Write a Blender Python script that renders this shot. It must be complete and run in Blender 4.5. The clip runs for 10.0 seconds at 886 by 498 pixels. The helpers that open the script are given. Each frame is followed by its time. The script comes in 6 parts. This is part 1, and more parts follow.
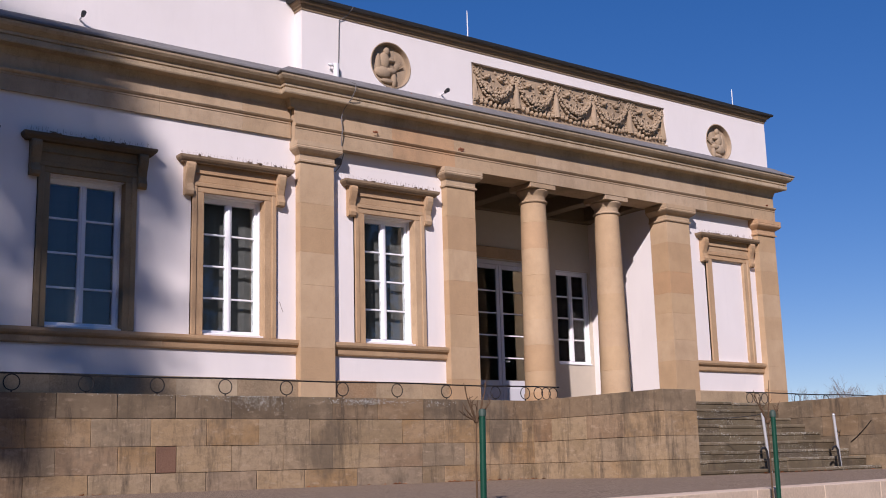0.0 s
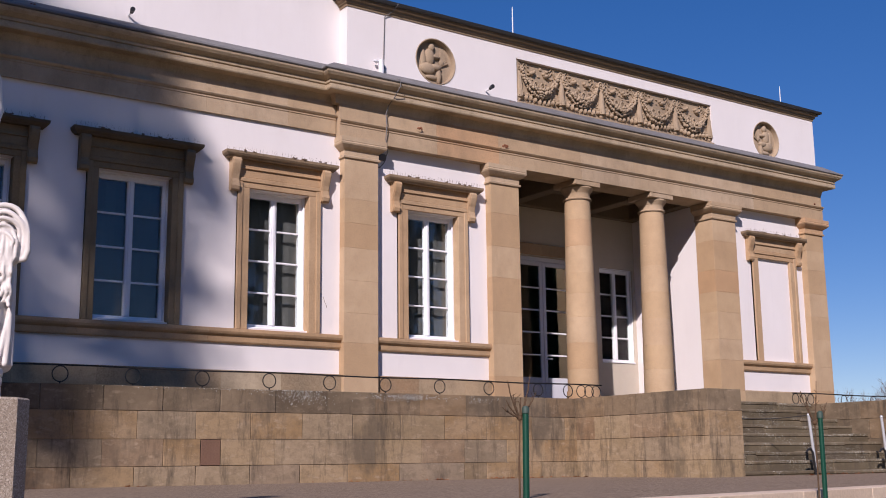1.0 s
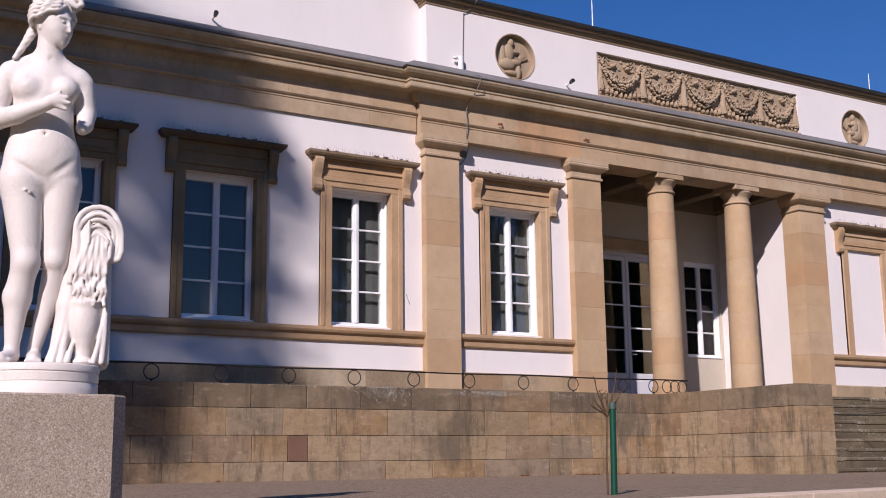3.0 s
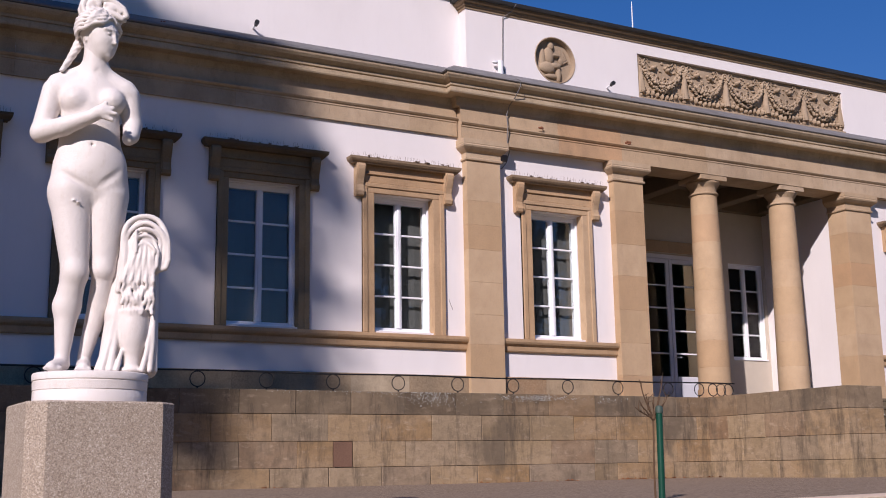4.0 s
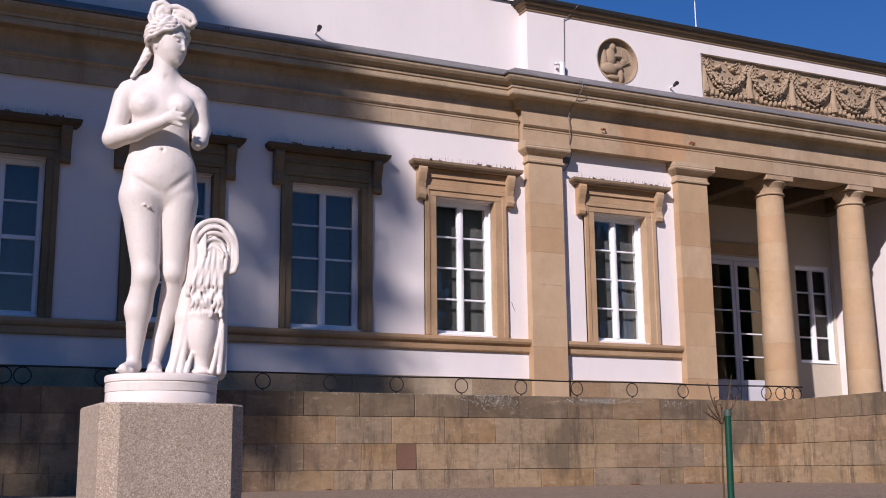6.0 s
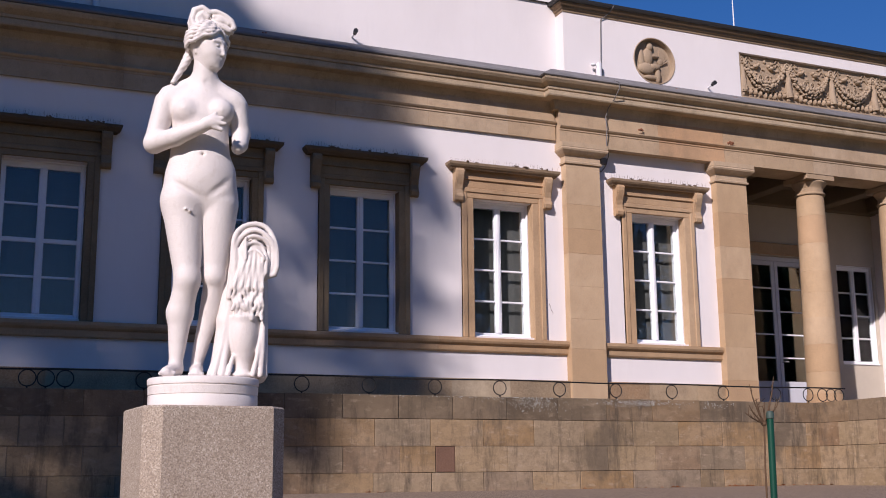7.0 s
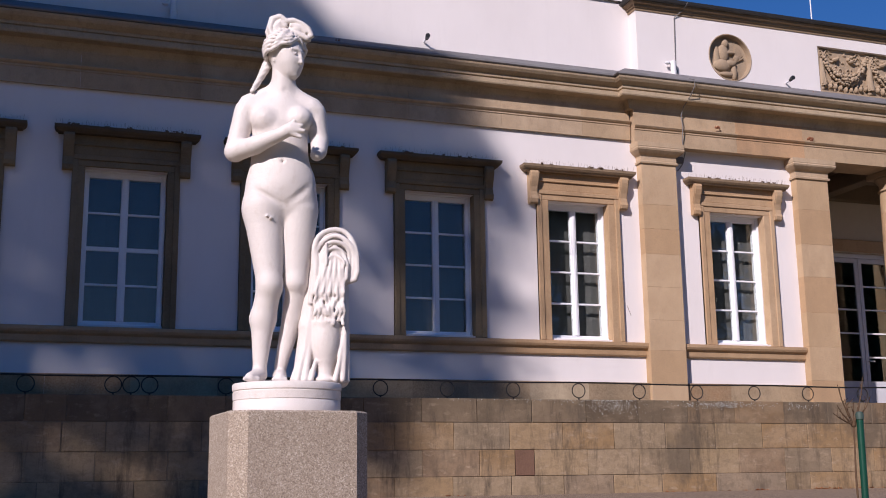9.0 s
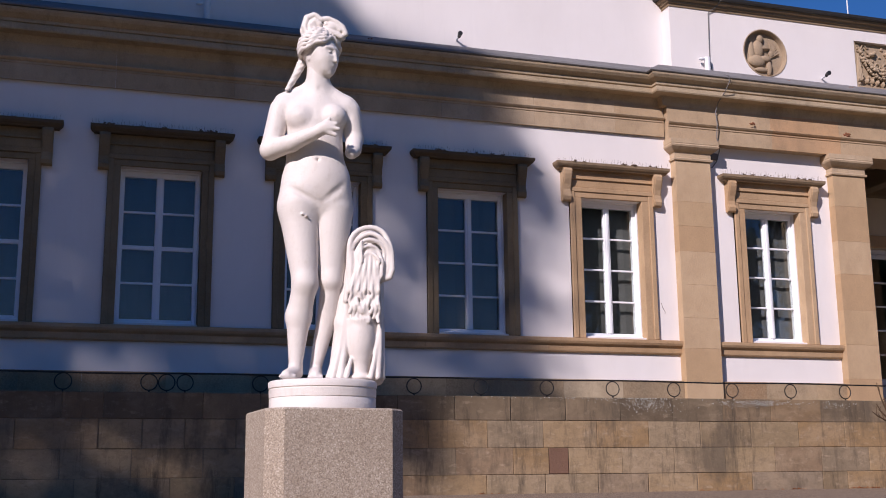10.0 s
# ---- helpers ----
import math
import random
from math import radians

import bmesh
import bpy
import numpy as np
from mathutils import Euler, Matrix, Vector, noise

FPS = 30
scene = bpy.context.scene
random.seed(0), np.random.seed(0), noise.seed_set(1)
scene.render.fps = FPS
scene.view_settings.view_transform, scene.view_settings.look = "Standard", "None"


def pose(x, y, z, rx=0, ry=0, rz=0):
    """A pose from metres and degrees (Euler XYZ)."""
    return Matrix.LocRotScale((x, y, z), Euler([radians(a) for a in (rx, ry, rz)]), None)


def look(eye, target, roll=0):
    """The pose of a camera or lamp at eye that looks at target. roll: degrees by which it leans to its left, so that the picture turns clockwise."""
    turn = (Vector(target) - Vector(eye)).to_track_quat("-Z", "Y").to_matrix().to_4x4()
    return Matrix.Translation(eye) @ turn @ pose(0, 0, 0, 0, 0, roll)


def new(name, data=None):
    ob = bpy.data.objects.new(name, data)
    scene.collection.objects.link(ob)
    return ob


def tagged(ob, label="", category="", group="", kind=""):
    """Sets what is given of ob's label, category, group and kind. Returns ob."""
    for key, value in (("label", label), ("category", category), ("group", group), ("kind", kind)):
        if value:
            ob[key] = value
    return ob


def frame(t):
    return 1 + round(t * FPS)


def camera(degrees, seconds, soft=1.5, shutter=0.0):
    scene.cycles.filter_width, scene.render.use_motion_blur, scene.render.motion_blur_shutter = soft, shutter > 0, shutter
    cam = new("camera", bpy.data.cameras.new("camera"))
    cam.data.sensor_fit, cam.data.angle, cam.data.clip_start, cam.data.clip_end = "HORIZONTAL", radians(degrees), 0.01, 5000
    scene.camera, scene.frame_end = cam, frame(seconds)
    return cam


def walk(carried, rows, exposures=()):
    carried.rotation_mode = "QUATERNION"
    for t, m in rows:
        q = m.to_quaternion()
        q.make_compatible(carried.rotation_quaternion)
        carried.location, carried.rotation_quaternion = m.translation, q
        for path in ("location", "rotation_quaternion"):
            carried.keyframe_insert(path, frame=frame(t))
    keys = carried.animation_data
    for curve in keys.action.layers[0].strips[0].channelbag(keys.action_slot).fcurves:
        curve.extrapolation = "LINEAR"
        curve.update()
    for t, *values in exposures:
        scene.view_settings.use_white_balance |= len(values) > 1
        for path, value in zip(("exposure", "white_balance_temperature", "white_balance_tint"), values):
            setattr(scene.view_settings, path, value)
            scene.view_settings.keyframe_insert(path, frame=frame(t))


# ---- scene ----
cam = camera(43.06, 10.0, soft=1.0)
ROWS = [
    (0.0, 0.0434, -0.0330, 1.5980, -36.808, 10.936, -1.541),
    (0.5, 0.0393, -0.0302, 1.5983, -35.632, 10.750, -1.049),
    (1.0, 0.0352, -0.0273, 1.5986, -34.581, 10.798, -0.691),
    (1.5, 0.0310, -0.0243, 1.5989, -33.694, 10.860, -0.500),
    (2.0, 0.0267, -0.0212, 1.5992, -32.684, 10.784, -0.454),
    (2.5, 0.0224, -0.0180, 1.5994, -31.546, 10.658, -0.502),
    (4.0, 0.0091, -0.0076, 1.5999, -28.258, 10.933, -0.941),
    (4.5, 0.0046, -0.0038, 1.5999, -27.310, 11.121, -1.008),
    (5.0, 0.0000, 0.0000, 1.6000, -26.494, 11.236, -0.904),
    (5.5, -0.0047, 0.0040, 1.6000, -25.857, 11.157, -0.738),
    (7.0, -0.0190, 0.0166, 1.5999, -23.217, 11.254, -0.578),
    (7.5, -0.0239, 0.0210, 1.5998, -22.213, 11.362, -0.757),
    (8.0, -0.0289, 0.0255, 1.5997, -21.323, 11.428, -0.974),
    (8.5, -0.0339, 0.0302, 1.5995, -20.339, 11.474, -0.958),
    (9.0, -0.0389, 0.0350, 1.5993, -19.385, 11.482, -0.790),
    (9.5, -0.0441, 0.0399, 1.5991, -18.622, 11.409, -0.705),
    (10.0, -0.0493, 0.0450, 1.5988, -17.718, 11.401, -0.599),
]
# yaw, pitch, roll of a hand-held pan that hardly leaves its spot
walk(cam, [(t, pose(x, y, z, 90 + pitch, 0, yaw) @ pose(0, 0, 0, 0, 0, roll)) for t, x, y, z, yaw, pitch, roll in ROWS],
     exposures=[(0.0, 0.0, 6200, 24), (10.0, 0.0, 6200, 24)])

# ---------------------------------------------------------------- light
SUN_AZ, SUN_EL = 48.0, 32.0        # degrees to the left of the facade's normal, and above the horizon
TO_SUN = Vector((-math.sin(radians(SUN_AZ)) * math.cos(radians(SUN_EL)),
                 -math.cos(radians(SUN_AZ)) * math.cos(radians(SUN_EL)), math.sin(radians(SUN_EL))))
world = bpy.data.worlds.new("world")
scene.world = world
world.use_nodes = True
wn = world.node_tree
sky = wn.nodes.new("ShaderNodeTexSky")
sky.sky_type = "NISHITA"
sky.sun_disc = False
sky.sun_elevation = radians(SUN_EL)
sky.sun_rotation = math.atan2(TO_SUN.x, TO_SUN.y)
sky.altitude = 300
sky.air_density, sky.dust_density, sky.ozone_density = 0.75, 0.0, 2.0
back = wn.nodes["Background"]
back.inputs["Strength"].default_value = 0.138
soft_sky = wn.nodes.new("ShaderNodeGamma")
soft_sky.inputs["Gamma"].default_value = 0.72
deep = wn.nodes.new("ShaderNodeHueSaturation")
deep.inputs["Saturation"].default_value = 1.6
deep.inputs["Hue"].default_value = 0.512
wn.links.new(sky.outputs["Color"], soft_sky.inputs["Color"])
wn.links.new(soft_sky.outputs["Color"], deep.inputs["Color"])
wn.links.new(deep.outputs["Color"], back.inputs["Color"])
sun = new("sun", bpy.data.lights.new("sun", "SUN"))
sun.data.energy = 5.0
sun.data.angle = radians(0.53)
sun.data.color = (1.0, 0.93, 0.84)
sun.matrix_world = look(TO_SUN * 60, (0, 0, 0))


# ---------------------------------------------------------------- materials
def material(name, rough=0.8, metal=0.0, spec=0.3):
    m = bpy.data.materials.new(name)
    m.use_nodes = True
    nt = m.node_tree
    b = nt.nodes["Principled BSDF"]
    b.inputs["Roughness"].default_value = rough
    b.inputs["Metallic"].default_value = metal
    b.inputs["Specular IOR Level"].default_value = spec
    return m, nt, b


def node(nt, kind, **sets):
    n = nt.nodes.new(kind)
    for k, v in sets.items():
        n.inputs[k].default_value = v
    return n


def coords(nt, scale=(1, 1, 1)):
    g = nt.nodes.new("ShaderNodeNewGeometry")
    mp = nt.nodes.new("ShaderNodeMapping")
    mp.inputs["Scale"].default_value = scale
    nt.links.new(g.outputs["Position"], mp.inputs["Vector"])
    return mp.outputs["Vector"]


def noise_fac(nt, scale, detail=5, rough=0.6, stretch=(1, 1, 1), lo=0.3, hi=0.7):
    n = node(nt, "ShaderNodeTexNoise", Scale=scale, Detail=detail, Roughness=rough)
    nt.links.new(coords(nt, stretch), n.inputs["Vector"])
    r = node(nt, "ShaderNodeMapRange")
    r.inputs["From Min"].default_value, r.inputs["From Max"].default_value = lo, hi
    nt.links.new(n.outputs["Fac"], r.inputs["Value"])
    return r.outputs["Result"]


def mix(nt, fac, a, b, kind="MIX"):
    n = nt.nodes.new("ShaderNodeMix")
    n.data_type, n.blend_type, n.clamp_factor = "RGBA", kind, True
    for sock, v in ((n.inputs[0], fac), (n.inputs[6], a), (n.inputs[7], b)):
        if isinstance(v, (tuple, list)):
            sock.default_value = (*v, 1) if len(v) == 3 else v
        elif isinstance(v, (int, float)):
            sock.default_value = v
        else:
            nt.links.new(v, sock)
    return n.outputs[2]


def scaled(nt, value, k):
    n = nt.nodes.new("ShaderNodeMath")
    n.operation = "MULTIPLY"
    nt.links.new(value, n.inputs[0])
    n.inputs[1].default_value = k
    return n.outputs[0]


def bump(nt, b, fac, strength=0.3, dist=0.01):
    n = node(nt, "ShaderNodeBump", Strength=strength, Distance=dist)
    nt.links.new(fac, n.inputs["Height"])
    nt.links.new(n.outputs["Normal"], b.inputs["Normal"])


def random_of(nt):
    return nt.nodes.new("ShaderNodeObjectInfo").outputs["Random"]


def ramp(nt, fac, stops):
    n = nt.nodes.new("ShaderNodeValToRGB")
    e = n.color_ramp.elements
    while len(e) < len(stops):
        e.new(0.5)
    for i, (p, c) in enumerate(stops):
        e[i].position, e[i].color = p, (*c, 1)
    nt.links.new(fac, n.inputs["Fac"])
    return n.outputs["Color"]


def stone(name, stops, dark, stain=0.5, streak=0.4, grain=0.25, rough=0.88, lichen=0.0, depth=0.006):
    """Sandstone: colour by block, blotches, fine grain, dark run-off streaks, and pale lichen specks."""
    m, nt, b = material(name, rough, 0, 0.2)
    c = ramp(nt, random_of(nt), stops)
    c = mix(nt, scaled(nt, noise_fac(nt, 2.3, 4), stain), c, tuple(v * 0.62 for v in stops[0][1]))
    c = mix(nt, scaled(nt, noise_fac(nt, 1.1, 5, 0.65, (1, 1, 0.35), 0.5, 0.78), streak), c, dark)
    c = mix(nt, scaled(nt, noise_fac(nt, 9, 6, 0.7, (1, 1, 0.6), 0.52, 0.8), streak * 0.7), c, dark)
    c = mix(nt, scaled(nt, noise_fac(nt, 55, 3), grain), c, tuple(min(1, v * 1.35) for v in stops[-1][1]))
    if lichen:
        spots = noise_fac(nt, 26, 3, 0.6, (1, 1, 1), 0.63, 0.68)
        patch = noise_fac(nt, 1.4, 3, 0.6, (1, 1, 1), 0.55, 0.7)
        mul = nt.nodes.new("ShaderNodeMath")
        mul.operation = "MULTIPLY"
        nt.links.new(spots, mul.inputs[0])
        nt.links.new(patch, mul.inputs[1])
        c = mix(nt, scaled(nt, mul.outputs[0], lichen), c, (0.55, 0.54, 0.48))
    nt.links.new(c, b.inputs["Base Color"])
    bump(nt, b, noise_fac(nt, 38, 6, 0.7), 0.5, depth)
    return m


SANDSTONE = stone("warm_sandstone", [(0.0, (0.456, 0.305, 0.174)), (0.3, (0.493, 0.352, 0.211)), (0.6, (0.539, 0.395, 0.249)), (0.85, (0.512, 0.385, 0.254)), (1.0, (0.484, 0.301, 0.164))],
                  (0.279, 0.193, 0.122), 0.4, 0.4, 0.25)
TRIMSTONE = stone("ochre_sandstone", [(0.0, (0.45, 0.285, 0.155)), (0.5, (0.48, 0.325, 0.190)), (1.0, (0.49, 0.350, 0.220))], (0.150, 0.092, 0.050), 0.45, 0.5, 0.2)
ENTSTONE = stone("entablature_sandstone", [(0.0, (0.43, 0.315, 0.198)), (0.4, (0.48, 0.365, 0.243)), (0.8, (0.50, 0.395, 0.280)), (0.93, (0.46, 0.345, 0.225)), (1.0, (0.51, 0.315, 0.175))],
                 (0.165, 0.122, 0.082), 0.45, 0.6, 0.2)
CORNICESTONE = stone("cornice_sandstone", [(0.0, (0.43, 0.325, 0.21)), (1.0, (0.48, 0.375, 0.255))], (0.12, 0.09, 0.06), 0.5, 0.75, 0.25)
PLINTHSTONE = stone("mixed_plinth_stone", [(0.0, (0.162, 0.115, 0.072)), (0.25, (0.399, 0.289, 0.178)), (0.5, (0.442, 0.323, 0.196)), (0.75, (0.323, 0.183, 0.089)), (1.0, (0.476, 0.383, 0.264))], (0.102, 0.076, 0.051), 0.45, 0.7, 0.25)


def ashlar(name, stops, stain, lichen, tan=1.0, spots=0.64):
    """Old ashlar: each block has its own hue, clouded with tan and grey, and soot runs down it in streaks."""
    m, nt, b = material(name, 0.93, 0, 0.15)
    c = ramp(nt, random_of(nt), stops)
    c = mix(nt, scaled(nt, noise_fac(nt, 1.7, 5, 0.6, (1, 1, 1.6), 0.47, 0.60), 0.38 * tan), c, (0.42, 0.315, 0.205))
    c = mix(nt, scaled(nt, noise_fac(nt, 7.5, 9, 0.75, (1, 1, 1.5), 0.46, 0.70), 0.55), c, (0.125, 0.090, 0.058))
    c = mix(nt, scaled(nt, noise_fac(nt, 6.5, 6, 0.65, (1, 1, 2.2), 0.56, 0.68), 0.5 * tan), c, (0.46, 0.355, 0.245))
    c = mix(nt, scaled(nt, noise_fac(nt, 5.0, 7, 0.75, (1, 1, 0.16), 0.52, 0.67), stain), c, (0.062, 0.050, 0.038))
    c = mix(nt, scaled(nt, noise_fac(nt, 1.3, 5, 0.7, (1, 1, 0.5), 0.54, 0.64), stain * 0.8), c, (0.10, 0.08, 0.058))
    c = mix(nt, scaled(nt, noise_fac(nt, 80, 4, 0.7), 0.22), c, (0.20, 0.15, 0.105))
    cover = nt.nodes.new("ShaderNodeMath")
    cover.operation = "MULTIPLY"
    nt.links.new(noise_fac(nt, 40, 4, 0.7, (1, 1, 1), spots - 0.02, spots + 0.04), cover.inputs[0])
    nt.links.new(noise_fac(nt, 1.6, 4, 0.6, (1, 1, 2.5), 0.46, 0.60), cover.inputs[1])
    c = mix(nt, scaled(nt, cover.outputs[0], lichen), c, (0.44, 0.42, 0.35))
    nt.links.new(c, b.inputs["Base Color"])
    bump(nt, b, noise_fac(nt, 16, 7, 0.7), 0.4, 0.010)
    return m


WALLSTONE = ashlar("weathered_ashlar", [(0.0, (0.215, 0.158, 0.095)), (0.17, (0.36, 0.262, 0.150)), (0.34, (0.225, 0.176, 0.120)), (0.52, (0.385, 0.285, 0.172)), (0.7, (0.31, 0.200, 0.098)), (0.86, (0.275, 0.214, 0.150)), (1.0, (0.25, 0.152, 0.080))], 0.8, 0.1)
DARKWALL = ashlar("sooty_cap_stone", [(0.0, (0.085, 0.064, 0.042)), (0.35, (0.215, 0.160, 0.102)), (0.7, (0.125, 0.096, 0.063)), (1.0, (0.235, 0.155, 0.085))], 0.9, 0.3, 0.65)
REDSTONE = stone("brown_red_stone", [(0.0, (0.19, 0.105, 0.07)), (1.0, (0.22, 0.13, 0.085))], (0.08, 0.05, 0.04), 0.5, 0.5, 0.3)
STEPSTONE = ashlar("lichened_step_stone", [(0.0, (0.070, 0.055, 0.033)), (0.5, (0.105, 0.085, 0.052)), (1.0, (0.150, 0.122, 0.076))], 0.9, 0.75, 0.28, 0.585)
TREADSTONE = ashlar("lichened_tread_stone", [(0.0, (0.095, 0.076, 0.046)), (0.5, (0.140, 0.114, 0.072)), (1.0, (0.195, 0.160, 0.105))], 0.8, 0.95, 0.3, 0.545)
HOODSTONE = stone("sooty_moulding_stone", [(0.0, (0.23, 0.160, 0.098)), (1.0, (0.30, 0.215, 0.135))], (0.070, 0.050, 0.036), 0.5, 0.6, 0.3)
# Darker copies for the tree-shaded windows: shade put in the colour, with some soot.
SHADETRIM = stone("sooty_shade_toned_trim_stone", [(0.0, (0.215, 0.150, 0.082)), (0.5, (0.250, 0.180, 0.104)), (1.0, (0.275, 0.205, 0.125))], (0.085, 0.062, 0.040), 0.5, 0.6, 0.2)
SHADEHOOD = stone("sooty_shade_toned_hood_stone", [(0.0, (0.105, 0.076, 0.048)), (1.0, (0.150, 0.110, 0.070))], (0.045, 0.035, 0.026), 0.5, 0.6, 0.25)
RELIEFSTONE = stone("carved_grey_sandstone", [(0.0, (0.385, 0.285, 0.190)), (1.0, (0.43, 0.33, 0.228))], (0.135, 0.100, 0.070), 0.5, 0.65, 0.25)
MORTAR = stone("mortar", [(0.0, (0.19, 0.15, 0.105)), (1.0, (0.26, 0.205, 0.145))], (0.05, 0.04, 0.03), 0.5, 0.5, 0.3)


def plain(name, colour, rough=0.6, metal=0.0, vary=0.25, scale=12, rel=0.0, spec=0.4):
    m, nt, b = material(name, rough, metal, spec)
    c = mix(nt, scaled(nt, noise_fac(nt, scale, 5), vary), colour, tuple(v * 0.6 for v in colour))
    c = mix(nt, scaled(nt, noise_fac(nt, scale * 0.12, 3), vary * 0.7), c, tuple(min(1, v * 1.15) for v in colour))
    nt.links.new(c, b.inputs["Base Color"])
    if rel:
        bump(nt, b, noise_fac(nt, scale * 6, 4), rel, 0.004)
    return m


def plaster():
    m, nt, b = material("white_render", 0.9, 0, 0.15)
    c = mix(nt, noise_fac(nt, 1.3, 4, 0.6, (1, 1, 0.5)), (0.80, 0.75, 0.73), (0.755, 0.705, 0.685))
    c = mix(nt, scaled(nt, noise_fac(nt, 5, 6, 0.7, (1, 1, 0.15), 0.55, 0.85), 0.25), c, (0.62, 0.58, 0.56))
    nt.links.new(c, b.inputs["Base Color"])
    bump(nt, b, noise_fac(nt, 130, 4, 0.7), 0.35, 0.003)
    return m


PLASTER = plaster()
# White render coloured darker and warmer, standing for the shade inside the portico.
SHADEPLASTER = plain("portico_render_shade_toned", (0.56, 0.49, 0.40), 0.9, 0, 0.15, 6, 0.2, 0.15)
WHITEPAINT = plain("white_window_paint", (0.82, 0.82, 0.84), 0.45, 0, 0.06, 20, 0.05)
SHADEWHITE = plain("white_door_paint_shade_toned", (0.62, 0.62, 0.66), 0.5, 0, 0.1, 20, 0.05)
BLIND = plain("grey_cloth_blind", (0.15, 0.14, 0.132), 0.9, 0, 0.2, 30, 0.1, 0.1)
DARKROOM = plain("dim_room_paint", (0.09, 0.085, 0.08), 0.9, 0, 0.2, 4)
LEAD = plain("lead_flashing", (0.20, 0.19, 0.19), 0.8, 0.0, 0.9, 5, 0.15, 0.2)
ROOFMETAL = plain("dark_roof_metal", (0.045, 0.043, 0.042), 0.5, 0.4, 0.35, 9, 0.15)
IRON = plain("black_iron", (0.028, 0.026, 0.026), 0.55, 0.6, 0.4, 40, 0.2)
STEEL = plain("pale_steel", (0.62, 0.63, 0.64), 0.4, 0.4, 0.2, 30, 0.1)
GREENPAINT = plain("green_plastic_coat", (0.004, 0.058, 0.034), 0.4, 0, 0.35, 25, 0.15)
GREYCAP = plain("dull_cap", (0.045, 0.075, 0.06), 0.6, 0, 0.3, 25)
BARK = plain("brown_bark", (0.12, 0.075, 0.045), 0.9, 0, 0.5, 30, 0.6, 0.15)
TWIG = plain("grey_twig", (0.17, 0.12, 0.09), 0.9, 0, 0.4, 20, 0.3, 0.15)
DRYLEAF = plain("dry_leaf", (0.30, 0.11, 0.045), 0.85, 0, 0.5, 40, 0.3, 0.2)
LICHEN = plain("pale_lichen", (0.46, 0.45, 0.40), 0.95, 0, 0.3, 60, 0.4, 0.1)
LEAF = plain("dark_leaf", (0.035, 0.06, 0.02), 0.7, 0, 0.5, 8, 0.1, 0.3)
BLACKPLASTIC = plain("black_plastic", (0.02, 0.02, 0.022), 0.45, 0, 0.2, 30)
WHITEPLASTIC = plain("white_plastic", (0.75, 0.75, 0.76), 0.5, 0, 0.1, 30)
BROWNDEBRIS = plain("rusty_debris", (0.25, 0.10, 0.05), 0.9, 0, 0.5, 60, 0.3)


def marble():
    m, nt, b = material("white_painted_cast", 0.5, 0, 0.35)
    c = mix(nt, scaled(nt, noise_fac(nt, 7, 5), 0.5), (0.74, 0.685, 0.645), (0.64, 0.58, 0.54))
    c = mix(nt, scaled(nt, noise_fac(nt, 4, 6, 0.7, (1, 1, 0.4), 0.62, 0.85), 0.5), c, (0.50, 0.40, 0.31))
    c = mix(nt, scaled(nt, noise_fac(nt, 26, 6, 0.7, (1, 1, 0.5), 0.55, 0.78), 0.45), c, (0.53, 0.45, 0.38))
    nt.links.new(c, b.inputs["Base Color"])
    bump(nt, b, noise_fac(nt, 70, 6, 0.7), 0.28, 0.004)
    return m


def aggregate():
    m, nt, b = material("washed_aggregate_concrete", 0.85, 0, 0.3)
    vo = node(nt, "ShaderNodeTexVoronoi", Scale=210.0)
    nt.links.new(coords(nt), vo.inputs["Vector"])
    c = ramp(nt, vo.outputs["Color"], [(0.0, (0.19, 0.145, 0.105)), (0.35, (0.35, 0.285, 0.22)), (0.7, (0.47, 0.395, 0.315)), (1.0, (0.70, 0.62, 0.53))])
    c = mix(nt, scaled(nt, noise_fac(nt, 4, 4), 0.35), c, (0.29, 0.225, 0.165))
    c = mix(nt, scaled(nt, noise_fac(nt, 300, 2, 0.5, (1, 1, 1), 0.55, 0.6), 0.4), c, (0.13, 0.11, 0.10))
    nt.links.new(c, b.inputs["Base Color"])
    bump(nt, b, vo.outputs["Distance"], 0.35, 0.003)
    return m


def gravel():
    m, nt, b = material("trodden_gravel", 0.95, 0, 0.2)
    vo = node(nt, "ShaderNodeTexVoronoi", Scale=45.0)
    nt.links.new(coords(nt), vo.inputs["Vector"])
    c = ramp(nt, vo.outputs["Color"], [(0.0, (0.11, 0.078, 0.053)), (0.5, (0.225, 0.163, 0.112)), (1.0, (0.38, 0.295, 0.21))])
    c = mix(nt, scaled(nt, noise_fac(nt, 1.2, 5), 0.5), c, (0.27, 0.195, 0.135))
    c = mix(nt, scaled(nt, noise_fac(nt, 14, 4, 0.7, (1, 1, 1), 0.6, 0.75), 0.6), c, (0.10, 0.08, 0.06))
    far = noise_fac(nt, 0.35, 4)
    g = nt.nodes.new("ShaderNodeNewGeometry")
    sep = nt.nodes.new("ShaderNodeSeparateXYZ")
    nt.links.new(g.outputs["Position"], sep.inputs[0])
    # lawn lies on the lower ground, gravel on the upper path
    low = node(nt, "ShaderNodeMapRange")
    low.inputs["From Min"].default_value, low.inputs["From Max"].default_value = 1.3, 1.1
    nt.links.new(sep.outputs["Z"], low.inputs["Value"])
    grass = mix(nt, far, (0.10, 0.105, 0.045), (0.16, 0.145, 0.07))
    c = mix(nt, low.outputs["Result"], c, grass)
    nt.links.new(c, b.inputs["Base Color"])
    bump(nt, b, vo.outputs["Distance"], 0.5, 0.012)
    return m


